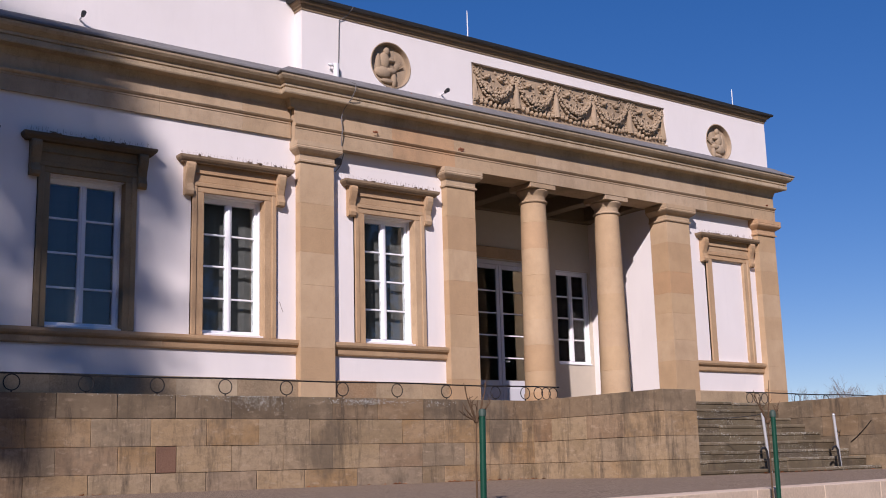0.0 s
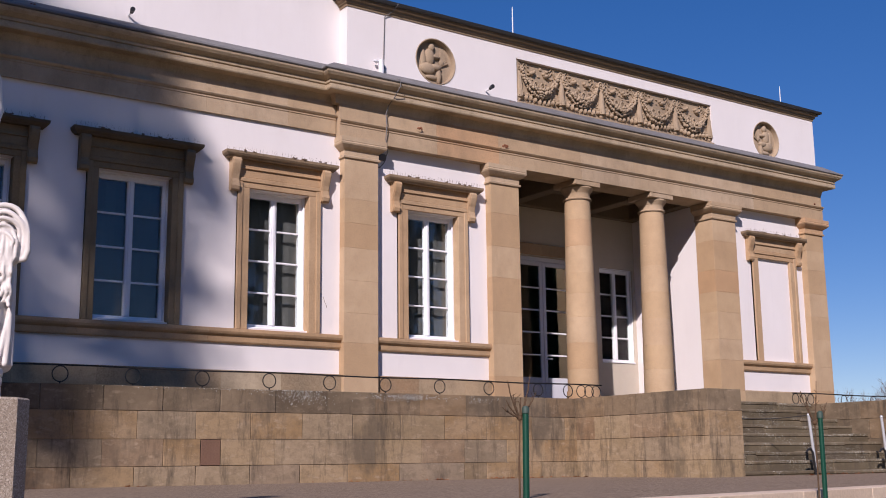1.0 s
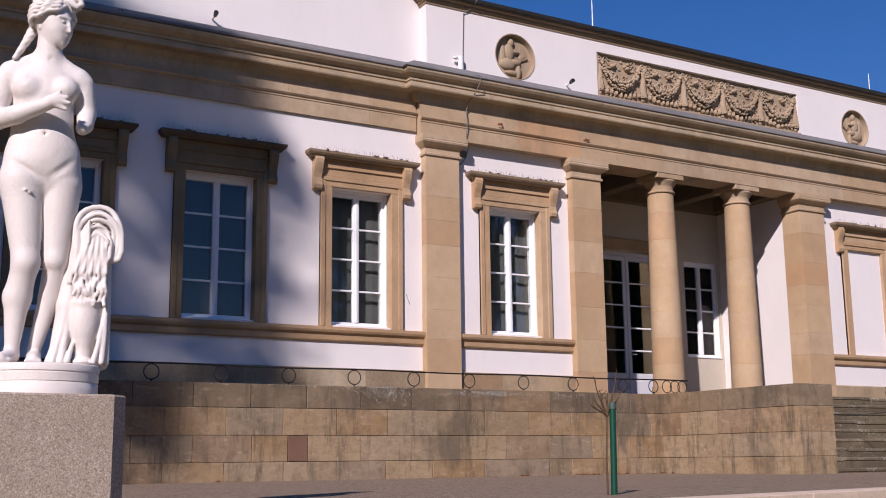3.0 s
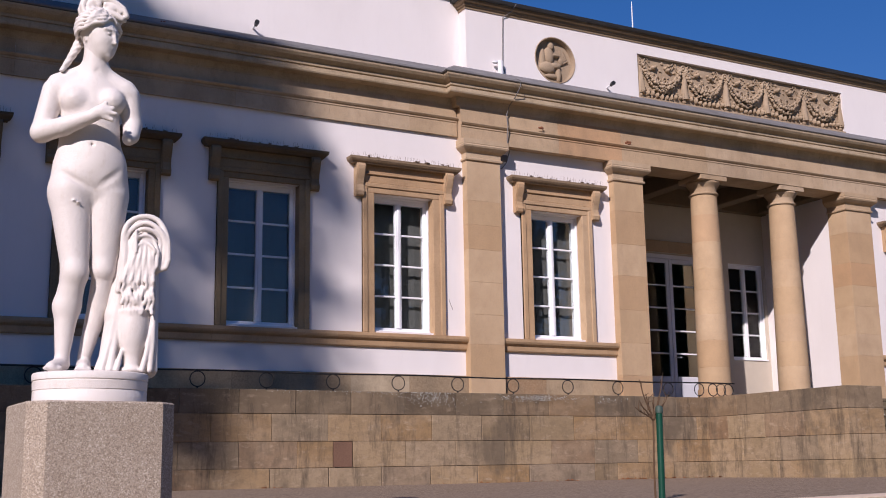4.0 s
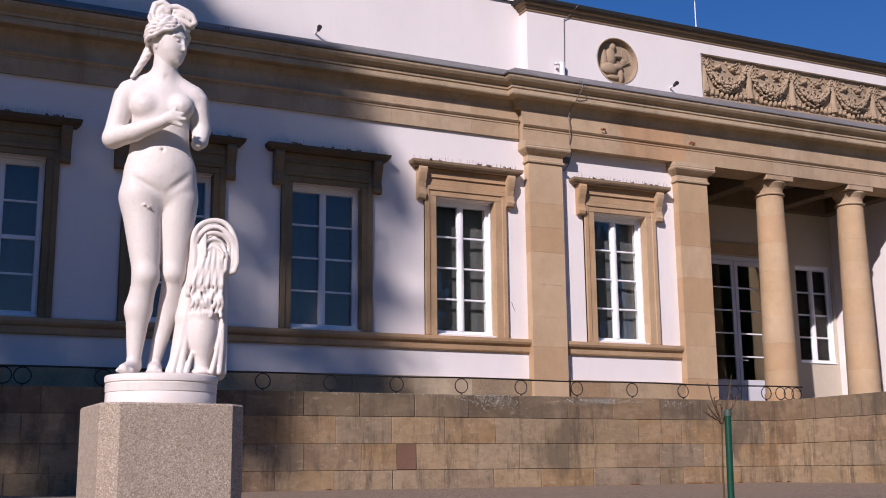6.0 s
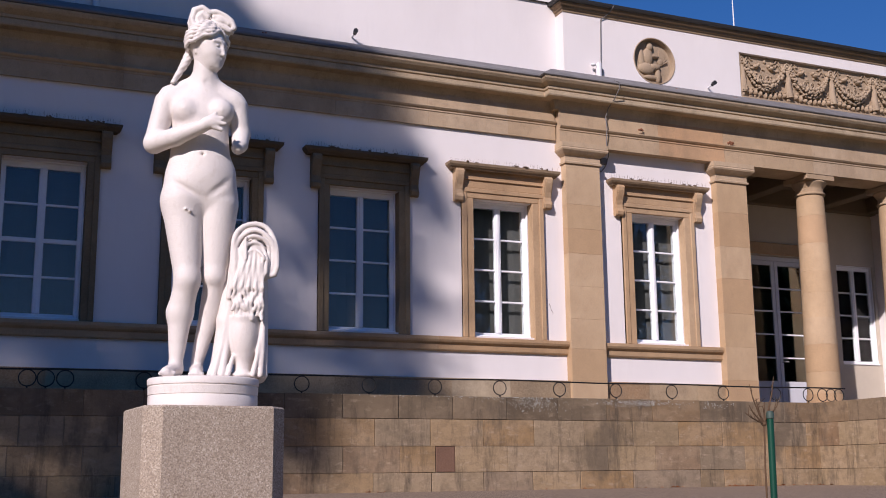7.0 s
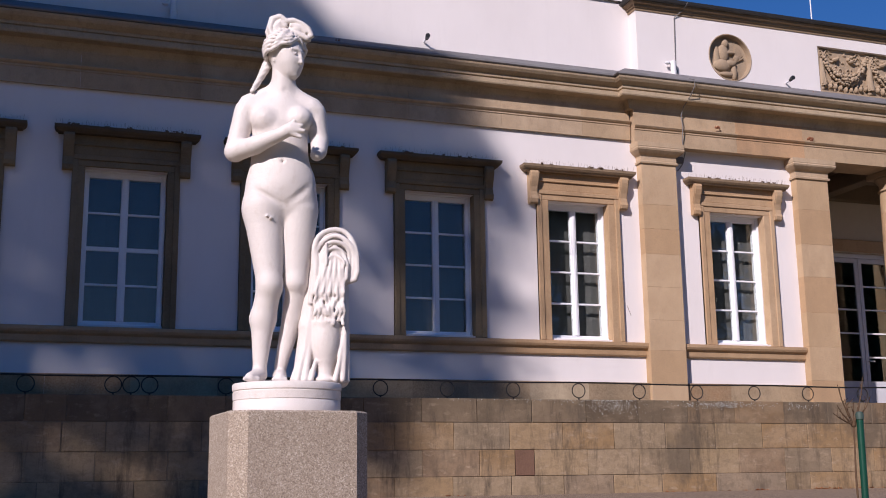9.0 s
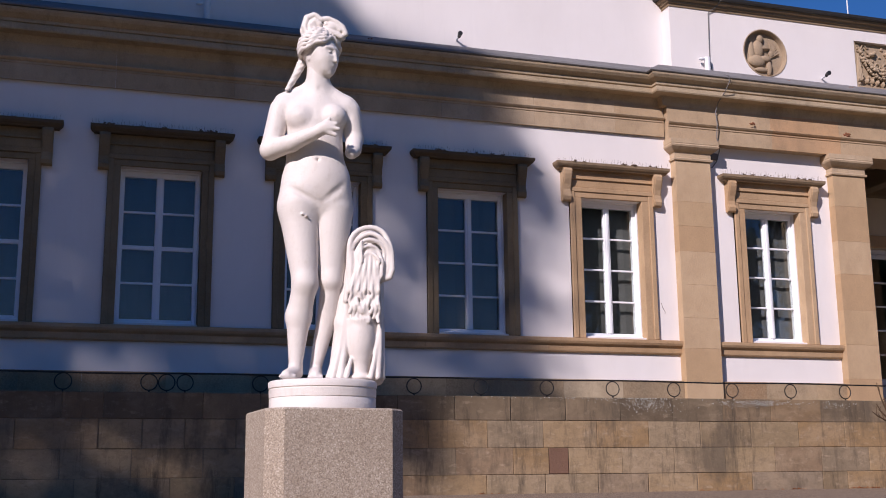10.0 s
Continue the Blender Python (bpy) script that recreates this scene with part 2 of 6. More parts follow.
def glass():
    m, nt, b = material("window_glass", 0.0)
    nt.nodes.remove(b)
    out = nt.nodes["Material Output"]
    tr = node(nt, "ShaderNodeBsdfTransparent", Color=(0.80, 0.85, 0.86, 1))
    gl = node(nt, "ShaderNodeBsdfGlossy", Color=(1, 1, 1, 1), Roughness=0.012)
    fr = node(nt, "ShaderNodeFresnel", IOR=1.5)
    mx = nt.nodes.new("ShaderNodeMixShader")
    nt.links.new(fr.outputs[0], mx.inputs[0])
    nt.links.new(tr.outputs[0], mx.inputs[1])
    nt.links.new(gl.outputs[0], mx.inputs[2])
    nt.links.new(mx.outputs[0], out.inputs["Surface"])
    return m


MARBLE, AGGREGATE, GRAVEL, GLASS = marble(), aggregate(), gravel(), glass()


# ---------------------------------------------------------------- mesh helpers
def link_mesh(name, verts, faces, mat, parent=None, label="", smooth=False):
    me = bpy.data.meshes.new(name)
    me.from_pydata([tuple(v) for v in verts], [], [tuple(f) for f in faces])
    me.materials.append(mat)
    if smooth:
        me.polygons.foreach_set("use_smooth", [True] * len(me.polygons))
    me.update()
    ob = new(name, me)
    if parent is not None:
        ob.parent = parent
        ob.matrix_parent_inverse = parent.matrix_world.inverted()
    if label:
        ob["label"] = label
    return ob


def thing(name, label, category, at=(0, 0, 0), group="", kind=""):
    e = new(name)
    e.empty_display_size = 0.1
    e.matrix_world = pose(*at)
    return tagged(e, label, category, group, kind)


class Shape:
    """Vertices and faces gathered from simple solids."""

    def __init__(self):
        self.v, self.f = [], []

    def add(self, verts, faces):
        n = len(self.v)
        self.v += [tuple(p) for p in verts]
        self.f += [tuple(i + n for i in q) for q in faces]
        return self

    def box(self, x0, x1, y0, y1, z0, z1, c=0.0):
        if c <= 0:
            p = [(x, y, z) for x in (x0, x1) for y in (y0, y1) for z in (z0, z1)]
            return self.add(p, [(0, 1, 3, 2), (4, 6, 7, 5), (0, 4, 5, 1), (2, 3, 7, 6), (0, 2, 6, 4), (1, 5, 7, 3)])
        lo, hi, p, ix = (x0, y0, z0), (x1, y1, z1), [], {}
        for a in range(3):
            for s in range(8):
                q = [0, 0, 0]
                for k in range(3):
                    up = s >> k & 1
                    edge = hi[k] if up else lo[k]
                    q[k] = edge if k == a else edge - c * (1 if up else -1)
                ix[a, s] = len(p)
                p.append(q)
        f = []
        for a in range(3):
            b, d = [k for k in range(3) if k != a]
            for up in (0, 1):
                s = up << a
                f.append([ix[a, s], ix[a, s | 1 << b], ix[a, s | 1 << b | 1 << d], ix[a, s | 1 << d]])
        for a in range(3):
            b, d = [k for k in range(3) if k != a]
            for s in range(8):
                if not s >> a & 1:
                    f.append([ix[b, s], ix[b, s | 1 << a], ix[d, s | 1 << a], ix[d, s]])
        for s in range(8):
            f.append([ix[0, s], ix[1, s], ix[2, s]])
        mid = np.mean([lo, hi], axis=0)
        out = []
        for q in f:
            w = np.array([p[i] for i in q], float)
            nrm = np.cross(w[1] - w[0], w[2] - w[0])
            out.append(q if nrm @ (w.mean(0) - mid) > 0 else q[::-1])
        return self.add(p, out)

    def sweep(self, profile, path, closed=False, caps=True):
        """Sweeps (out, z) points along a plan path of (x, y); out lies to the right of the way."""
        n, k = len(path), len(profile)
        pts = [Vector(p) for p in path]
        rows = []
        for i in range(n):
            a = pts[i - 1] if i or closed else None
            b = pts[(i + 1) % n] if i < n - 1 or closed else None
            d1 = (pts[i] - a).normalized() if a is not None else (b - pts[i]).normalized()
            d2 = (b - pts[i]).normalized() if b is not None else d1
            n1, n2 = Vector((d1.y, -d1.x)), Vector((d2.y, -d2.x))
            m = (n1 + n2) / max(0.2, 1 + n1.dot(n2))
            rows.append([(pts[i].x + m.x * o, pts[i].y + m.y * o, z) for o, z in profile])
        base = [p for r in rows for p in r]
        f = []
        for i in range(n if closed else n - 1):
            j = (i + 1) % n
            for q in range(k):
                r = (q + 1) % k
                f.append((i * k + q, j * k + q, j * k + r, i * k + r))
        if caps and not closed:
            f += [tuple(range(k)), tuple((n - 1) * k + q for q in reversed(range(k)))]
        return self.add(base, f)

    def lathe(self, profile, at=(0, 0), seg=32, squash=1.0):
        k = len(profile)
        v = [(at[0] + r * math.cos(2 * math.pi * i / seg), at[1] + squash * r * math.sin(2 * math.pi * i / seg), z) for i in range(seg) for r, z in profile]
        f = [(i * k + q, (i + 1) % seg * k + q, (i + 1) % seg * k + q + 1, i * k + q + 1) for i in range(seg) for q in range(k - 1)]
        f += [tuple(i * k for i in reversed(range(seg))), tuple(i * k + k - 1 for i in range(seg))]
        return self.add(v, f)

    def tube(self, pts, radii, seg=8, closed=False):
        pts = [Vector(p) for p in pts]
        if isinstance(radii, (int, float)):
            radii = [radii] * len(pts)
        n, v, s = len(pts), [], None
        for i in range(n):
            a = pts[i - 1] if i or closed else pts[i]
            b = pts[(i + 1) % n] if i < n - 1 or closed else pts[i]
            d = (b - a).normalized()
            if s is None:
                s = d.cross(Vector((0.31, 0.94, 0.17)))
                if s.length < 0.1:
                    s = d.cross(Vector((1, 0, 0)))
            s = (s - d * s.dot(d)).normalized()
            w = d.cross(s)
            v += [tuple(pts[i] + radii[i] * (math.cos(2 * math.pi * q / seg) * s + math.sin(2 * math.pi * q / seg) * w)) for q in range(seg)]
        f = [(i * seg + q, i * seg + (q + 1) % seg, (i + 1) % n * seg + (q + 1) % seg, (i + 1) % n * seg + q)
             for i in range(n if closed else n - 1) for q in range(seg)]
        if not closed:
            f += [tuple(reversed(range(seg))), tuple((n - 1) * seg + q for q in range(seg))]
        return self.add(v, f)

    def blob(self, at, r, seg=10, rings=6):
        x, y, z = at
        rx, ry, rz = r if isinstance(r, tuple) else (r, r, r)
        v = [(x, y, z - rz)]
        for i in range(1, rings):
            t = math.pi * i / rings
            v += [(x + rx * math.sin(t) * math.cos(2 * math.pi * q / seg), y + ry * math.sin(t) * math.sin(2 * math.pi * q / seg), z - rz * math.cos(t)) for q in range(seg)]
        v.append((x, y, z + rz))
        f = [(0, 1 + (q + 1) % seg, 1 + q) for q in range(seg)]
        for i in range(rings - 2):
            f += [(1 + i * seg + q, 1 + i * seg + (q + 1) % seg, 1 + (i + 1) * seg + (q + 1) % seg, 1 + (i + 1) * seg + q) for q in range(seg)]
        top, s = len(v) - 1, 1 + (rings - 2) * seg
        f += [(s + q, s + (q + 1) % seg, top) for q in range(seg)]
        return self.add(v, f)

    def make(self, name, mat, parent=None, label="", smooth=False):
        ob = link_mesh(name, self.v, self.f, mat, parent, label, smooth)
        if smooth:
            ob.data.set_sharp_from_angle(angle=radians(38))
        return ob


def fixed_normals(ob):
    bm = bmesh.new()
    bm.from_mesh(ob.data)
    bmesh.ops.recalc_face_normals(bm, faces=bm.faces)
    bm.to_mesh(ob.data)
    bm.free()
    return ob


def wall_with_holes(x0, x1, z0, z1, holes, y0, y1):
    """A wall slab between y0 and y1, with rectangular holes (x0, x1, z0, z1) right through it."""
    xs = sorted({x0, x1, *[min(max(h[i], x0), x1) for h in holes for i in (0, 1)]})
    zs = sorted({z0, z1, *[min(max(h[i], z0), z1) for h in holes for i in (2, 3)]})
    solid = {(i, j): not any(h[0] < (xs[i] + xs[i + 1]) / 2 < h[1] and h[2] < (zs[j] + zs[j + 1]) / 2 < h[3] for h in holes)
             for i in range(len(xs) - 1) for j in range(len(zs) - 1)}
    s = Shape()
    for (i, j), full in solid.items():
        if not full:
            continue
        a, b, c, d = xs[i], xs[i + 1], zs[j], zs[j + 1]
        s.add([(a, y0, c), (b, y0, c), (b, y0, d), (a, y0, d)], [(0, 1, 2, 3)])
        s.add([(a, y1, c), (b, y1, c), (b, y1, d), (a, y1, d)], [(3, 2, 1, 0)])
        for (di, dj), q in (((-1, 0), [(a, y0, c), (a, y0, d), (a, y1, d), (a, y1, c)]), ((1, 0), [(b, y0, d), (b, y0, c), (b, y1, c), (b, y1, d)]),
                            ((0, -1), [(b, y0, c), (a, y0, c), (a, y1, c), (b, y1, c)]), ((0, 1), [(a, y0, d), (b, y0, d), (b, y1, d), (a, y1, d)])):
            if not solid.get((i + di, j + dj), False):
                s.add(q, [(0, 1, 2, 3)])
    return s


# ---------------------------------------------------------------- plan, in metres
EYE_GROUND = 1.384                      # the gravel path before the terrace
TERRACE = 2.45
FRONT, PIL = 14.21, 14.07               # planes of the render and of the pilasters
PLINTH_TOP, SILL0, SILL1 = 2.87, 3.24, 3.44
ARCH, CORN = 6.36, 6.92                 # undersides of architrave and cornice
WALL_Y, WALL_TOP = 12.28, 2.49
WINDOWS = [-3.42, -1.34, 0.75, 2.83, 4.90, 7.005, 9.655]
BLIND_WINDOW = 17.72
OPEN_W, OPEN_Z0, OPEN_Z1 = 0.475, 3.47, 5.44
PIER = {"a": (8.00, 8.58), "b": (10.70, 11.28), "d": (15.89, 16.53), "e": (18.60, 19.15)}
rng = random.Random(7)

# ---------------------------------------------------------------- ground
gx = [-400, -120, -40, -15, -6, 0, 3, 6, 9, 12, 16, 24, 40, 90, 200, 500]
ground_v, ground_f = [], []
rows_y = [-400, -60, -15, -4, 0, 2.0, 3.3, 3.85, 4.05, 4.3, 6, 9, 12.4, 20, 40, 120, 400, 900]


def kerb_y(x):
    return 4.78 + 0.2 * (min(max(x, -10), 30) - 5.3)


for y in rows_y:
    for x in gx:
        if y < 4.2 and y >= 0:
            z = {0: 0.10, 2.0: 0.45, 3.3: 0.75, 3.85: 0.85, 4.05: 0.90}[y]
            yy = kerb_y(x) - (4.05 - y) - 0.03
        elif y == 4.3:
            z, yy = EYE_GROUND, kerb_y(x) + 0.04
        elif y < 0:
            z, yy = (0.0 if y > -20 else -0.5), y + kerb_y(x) - 4.05
        else:
            z, yy = EYE_GROUND, max(y, kerb_y(x) + 0.5) if y < 9 else y
        ground_v.append((x, yy, z))
for j in range(len(rows_y) - 1):
    for i in range(len(gx) - 1):
        a = j * len(gx) + i
        ground_f.append((a, a + 1, a + len(gx) + 1, a + len(gx)))
tagged(link_mesh("ground", ground_v, ground_f, GRAVEL), "trodden gravel path with lower lawn in front of a terrace", "ground", kind="structure")

kerb = thing("kerb", "low pale stone edging between gravel path and lawn", "kerb", kind="structure")
KERBSTONE = stone("pale_kerb_stone", [(0.0, (0.62, 0.47, 0.35)), (1.0, (0.70, 0.55, 0.42))], (0.26, 0.19, 0.13), 0.4, 0.4, 0.3)
for i in range(26):
    x = -8 + i * 1.0
    s = Shape().box(0.0015, 1.0183, -0.26, 0.0, -0.7, 0.012, 0.004)
    ob = s.make("kerb_stone", KERBSTONE)
    ob.matrix_world = pose(x, kerb_y(x) + 0.03, EYE_GROUND, 0, 0, math.degrees(math.atan(0.2)))
    ob.parent = kerb

# ---------------------------------------------------------------- building shell
def half_open(cx):
    """Half the width of a window's opening: the wing's old windows are a little wider."""
    return 0.503 if cx < 6 else OPEN_W


holes = [(c - half_open(c), c + half_open(c), OPEN_Z0, OPEN_Z1) for c in WINDOWS]
wall = wall_with_holes(-9, 10.9, TERRACE, 7.5, holes, FRONT, FRONT + 0.5).make("wall_front", PLASTER)
tagged(wall, "white rendered front wall with sandstone trim", "wall", kind="structure")
wall = wall_with_holes(16.2, 19.1, TERRACE, 7.5, [(BLIND_WINDOW - OPEN_W, BLIND_WINDOW + OPEN_W, OPEN_Z0, OPEN_Z1)], FRONT, FRONT + 0.5).make("wall_front_right", PLASTER)
tagged(wall, "white rendered front wall beside the portico", "wall", kind="structure")
tagged(Shape().box(BLIND_WINDOW - OPEN_W, BLIND_WINDOW + OPEN_W, FRONT + 0.02, FRONT + 0.3, OPEN_Z0, OPEN_Z1).make("wall_infill", PLASTER),
       "white rendered filling of a blind window", "wall", kind="structure")
for name, box in (("wall_side_right", (18.9, 19.12, FRONT + 0.5, 26, TERRACE, 8.4)), ("wall_side_left", (-9.2, -9.0, FRONT, 26, TERRACE, 8.4)),
                  ("wall_rear", (-9.2, 19.1, 25.8, 26, TERRACE, 8.4))):
    tagged(Shape().box(*box).make(name, PLASTER), "plain white rendered outer wall", "wall", kind="structure")
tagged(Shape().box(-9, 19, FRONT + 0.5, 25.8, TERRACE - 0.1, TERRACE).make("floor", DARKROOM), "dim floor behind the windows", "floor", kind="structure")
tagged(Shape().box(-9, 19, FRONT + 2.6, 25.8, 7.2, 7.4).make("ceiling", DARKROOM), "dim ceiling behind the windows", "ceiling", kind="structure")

# portico recess
BACK = 16.2
door_hole = (12.82, 14.36, TERRACE, 5.44)
side_holes = [(14.955, 15.835, 3.49, 5.36), (11.40, 12.28, 3.49, 5.36)]
tagged(wall_with_holes(11.27, 15.9, TERRACE, 6.7, [door_hole, *side_holes], BACK, BACK + 0.35).make("wall_portico_rear", SHADEPLASTER),
       "white rendered rear wall of the portico, toned cream for its shade", "wall", kind="structure")
tagged(Shape().box(15.9, 16.2, PIL + 0.43, BACK + 0.35, TERRACE, 6.7).make("wall_portico_right", PLASTER), "white rendered inner side wall of the portico", "wall", kind="structure")
tagged(Shape().box(10.95, 11.26, PIL + 0.43, BACK + 0.35, TERRACE, 6.7).make("wall_portico_left", PLASTER), "white rendered inner side wall of the portico", "wall", kind="structure")
cs = Shape().box(11.26, 15.9, PIL + 0.5, BACK, 6.66, 6.8)
for x in (11.36, 12.79, 14.58, 15.8):
    cs.box(x - 0.13, x + 0.13, PIL + 0.45, BACK - 0.02, 6.37, 6.68, 0.012)
cs.box(11.26, 15.9, BACK - 0.16, BACK - 0.002, 6.35, 6.67, 0.012)
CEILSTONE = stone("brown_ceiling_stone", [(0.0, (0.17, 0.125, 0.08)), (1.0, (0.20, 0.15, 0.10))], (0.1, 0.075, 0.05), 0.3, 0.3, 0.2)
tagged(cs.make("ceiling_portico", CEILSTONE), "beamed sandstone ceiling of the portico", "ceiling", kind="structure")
band = Shape().box(12.6, 14.58, BACK - 0.05, BACK - 0.003, 5.445, 5.66, 0.01).make("door_lintel", TRIMSTONE)
tagged(band, "flat ochre stone lintel above the portico door", "lintel", kind="structure")

# terrace and its pavement
tagged(Shape().box(-9, 24, WALL_Y + 0.35, FRONT + 2.6, 1.0, TERRACE).make("terrace", STEPSTONE), "raised stone terrace before the building", "terrace", kind="structure")


# ---------------------------------------------------------------- windows
def glazing(name, cx, half, z0, z1, y, rows, paint, label, group, blind=True, bar=0.026, mull=0.046):
    w = thing(name, label, "window", (cx, y, z0), group, "structure")
    s = Shape()
    f = 0.062
    s.box(cx - half, cx - half + f, y, y + 0.09, z0, z1, 0.006).box(cx + half - f, cx + half, y, y + 0.09, z0, z1, 0.006)
    s.box(cx - half + f, cx + half - f, y, y + 0.09, z0, z0 + 0.07, 0.006).box(cx - half + f, cx + half - f, y, y + 0.09, z1 - 0.085, z1, 0.006)
    s.make("window_frame", paint, w)
    if paint is WHITEPAINT:
        c = Shape()
        for side in (-1, 1):
            a, b = sorted((cx + side * half, cx + side * (half - 0.018)))
            c.box(a, b, y - 0.05, y - 0.001, z0, z1, 0.004)
        c.box(cx - half + 0.018, cx + half - 0.018, y - 0.05, y - 0.001, z1 - 0.018, z1, 0.004)
        c.make("casing", paint, w)
    Shape().box(cx - mull, cx + mull, y - 0.012, y + 0.07, z0 + 0.07, z1 - 0.085, 0.01).box(cx - 0.02, cx + 0.02, y - 0.026, y - 0.011, z0 + 0.07, z1 - 0.085, 0.005).make("mullion", paint, w)
    if paint is WHITEPAINT:
        Shape().box(cx - half + 0.004, cx + half - 0.004, y - 0.1, y + 0.01, z0 - 0.008, z0 + 0.022, 0.008).make("window_sill", paint, w)
    zz = np.linspace(z0 + 0.07, z1 - 0.085, rows + 1)
    for side in (-1, 1):
        a, b = sorted((cx + side * mull, cx + side * (half - f)))
        for q, z in enumerate(zz[1:-1]):
            thick = bar / 2 + (0.014 if cx < 2 and q == 1 else 0)
            Shape().box(a, b, y + 0.012, y + 0.05, z - thick, z + thick, 0.005).make("glazing_bar", paint, w)
        for i in range(rows):
            p = Shape().box(a, b, y + 0.028, y + 0.034, zz[i], zz[i + 1]).make("pane", GLASS, w)
            p.visible_shadow = False
            # old panes never lie quite flat
            tilt = Matrix.Translation(((a + b) / 2, y + 0.031, (zz[i] + zz[i + 1]) / 2))
            p.data.transform(tilt @ pose(0, 0, 0, rng.uniform(-0.25, 0.25), 0, rng.uniform(-0.25, 0.25)) @ tilt.inverted())
    if blind:
        bs = Shape()
        n = 14
        vs = []
        for i in range(n + 1):
            x = cx - half + 2 * half * i / n
            off = 0.006 * math.sin(i * 1.9 + cx)
            vs += [(x, y + 0.17 + off, z0 + 0.02), (x, y + 0.17 + off, z1 - 0.02)]
        bs.add(vs, [(2 * i, 2 * i + 2, 2 * i + 3, 2 * i + 1) for i in range(n)])
        bs.add([(x, yy + 0.02, z) for x, yy, z in vs], [(2 * i + 1, 2 * i + 3, 2 * i + 2, 2 * i) for i in range(n)])
        tagged(bs.make("roller_blind", BLIND), "drawn grey cloth blind behind a window", "blind", group="blinds behind the windows")
    return w


def corbel(x, w, yb):
    """An S-shaped scroll bracket, as an outline in the plane across the wall, with thickness along x."""
    out = [(0.0, 5.836), (0.125, 5.836), (0.142, 5.80), (0.138, 5.75), (0.115, 5.68), (0.085, 5.61), (0.068, 5.54), (0.078, 5.48), (0.098, 5.435), (0.085, 5.385), (0.05, 5.365), (0.0, 5.38)]
    s = Shape()
    for inset, grow in ((0.0, 0.0), (0.016, 0.012)):
        p = [(yb - o - (grow if o > 0.01 else 0), z) for o, z in out]
        a, b = x - w + inset, x + w - inset
        n = len(p)
        s.add([(a, y, z) for y, z in p] + [(b, y, z) for y, z in p],
              [tuple(range(n)), tuple(range(2 * n - 1, n - 1, -1))] + [(i, n + i, n + (i + 1) % n, (i + 1) % n) for i in range(n)])
    return s


def window_surround(cx, shade_label, trim=TRIMSTONE, cap_stone=HOODSTONE):
    """Stone trim with a frieze and a hood on two scroll brackets."""
    w = thing("window_surround", shade_label, "window surround", (cx, FRONT, SILL1), "hooded window surrounds", "structure")
    h, o = half_open(cx) - 0.004, 0.655
    y0 = FRONT - 0.055
    for side in (-1, 1):
        s = Shape()
        a, b = sorted((cx + side * h, cx + side * o))
        s.box(a, b, y0 + 0.018, FRONT + 0.118, SILL1, 5.44, 0.006)
        a, b = sorted((cx + side * (o - 0.075), cx + side * o))
        s.box(a, b, y0, FRONT + 0.02, SILL1, 5.52, 0.008)
        s.make("jamb", trim, w)
    Shape().box(cx - o, cx + o, y0 + 0.018, FRONT + 0.118, 5.441, 5.52, 0.006).box(cx - o, cx + o, y0, FRONT + 0.02, 5.521, 5.585, 0.008).make("lintel", trim, w)
    Shape().box(cx - o + 0.01, cx + o - 0.01, y0 + 0.012, FRONT + 0.02, 5.586, 5.70, 0.004).box(cx - o, cx + o, y0 - 0.012, FRONT + 0.02, 5.70, 5.725, 0.006) \
        .box(cx - o + 0.01, cx + o - 0.01, y0 + 0.012, FRONT + 0.02, 5.726, 5.848, 0.004).make("frieze", trim, w)
    hood = Shape()
    e = 0.712
    hood.sweep([(0, 5.835), (0.125, 5.835), (0.138, 5.855), (0.152, 5.862), (0.172, 5.890), (0.176, 5.925), (0.0, 5.945)],
               [(cx - e, FRONT + 0.02), (cx - e, FRONT - 0.0), (cx + e, FRONT - 0.0), (cx + e, FRONT + 0.02)])
    fixed_normals(hood.make("hood", cap_stone, w))
    for side in (-1, 1):
        fixed_normals(corbel(cx + side * (o + 0.055), 0.066, FRONT).make("bracket", trim, w))
    spikes = Shape()
    r = random.Random(int(cx * 100))
    for i in range(64):
        x = cx - 0.86 + 1.72 * (i + r.random() * 0.5) / 64
        y = FRONT - 0.05 - 0.14 * r.random()
        spikes.tube([(x, y, 5.915), (x + r.uniform(-0.02, 0.02), y - 0.02, 5.975 + 0.02 * r.random())], 0.0013, 3)
    for i in range(9):
        x = cx + r.uniform(-0.7, 0.7)
        for k in range(5):
            spikes.blob((x + r.uniform(-0.03, 0.03), FRONT - 0.16 + r.uniform(-0.03, 0.05), 5.93 + 0.012 * r.random()), (0.016, 0.012, 0.010), 5, 3)
    tagged(spikes.make("bird_spikes", TWIG), "thin bird spikes with bits of dry twig on a window hood", "bird spikes", group="bird spikes", kind="stuff")
    return w


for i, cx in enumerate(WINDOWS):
    # windows under the tree's shade take the darkened stone
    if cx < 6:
        window_surround(cx, "sandstone window surround with hood on scroll brackets, darkened by soot and painted shade", SHADETRIM, SHADEHOOD)
    else:
        window_surround(cx, "clean ochre sandstone window surround with hood on scroll brackets")
    glazing("window_%d" % (i + 1), cx, half_open(cx) - 0.004, OPEN_Z0, OPEN_Z1, FRONT + 0.17, 4, WHITEPAINT,
            "white painted casement window with eight panes, blind drawn", "casement windows")
window_surround(BLIND_WINDOW, "ochre sandstone surround of a rendered blind window")
for n, (a, b, c, d) in enumerate(side_holes):
    glazing("window_%d" % (len(WINDOWS) + 1 + n), (a + b) / 2, (b - a) / 2 - 0.003, c, d, BACK + 0.08, 4, WHITEPAINT,
            "white casement window in the rear wall of the portico", "casement windows")

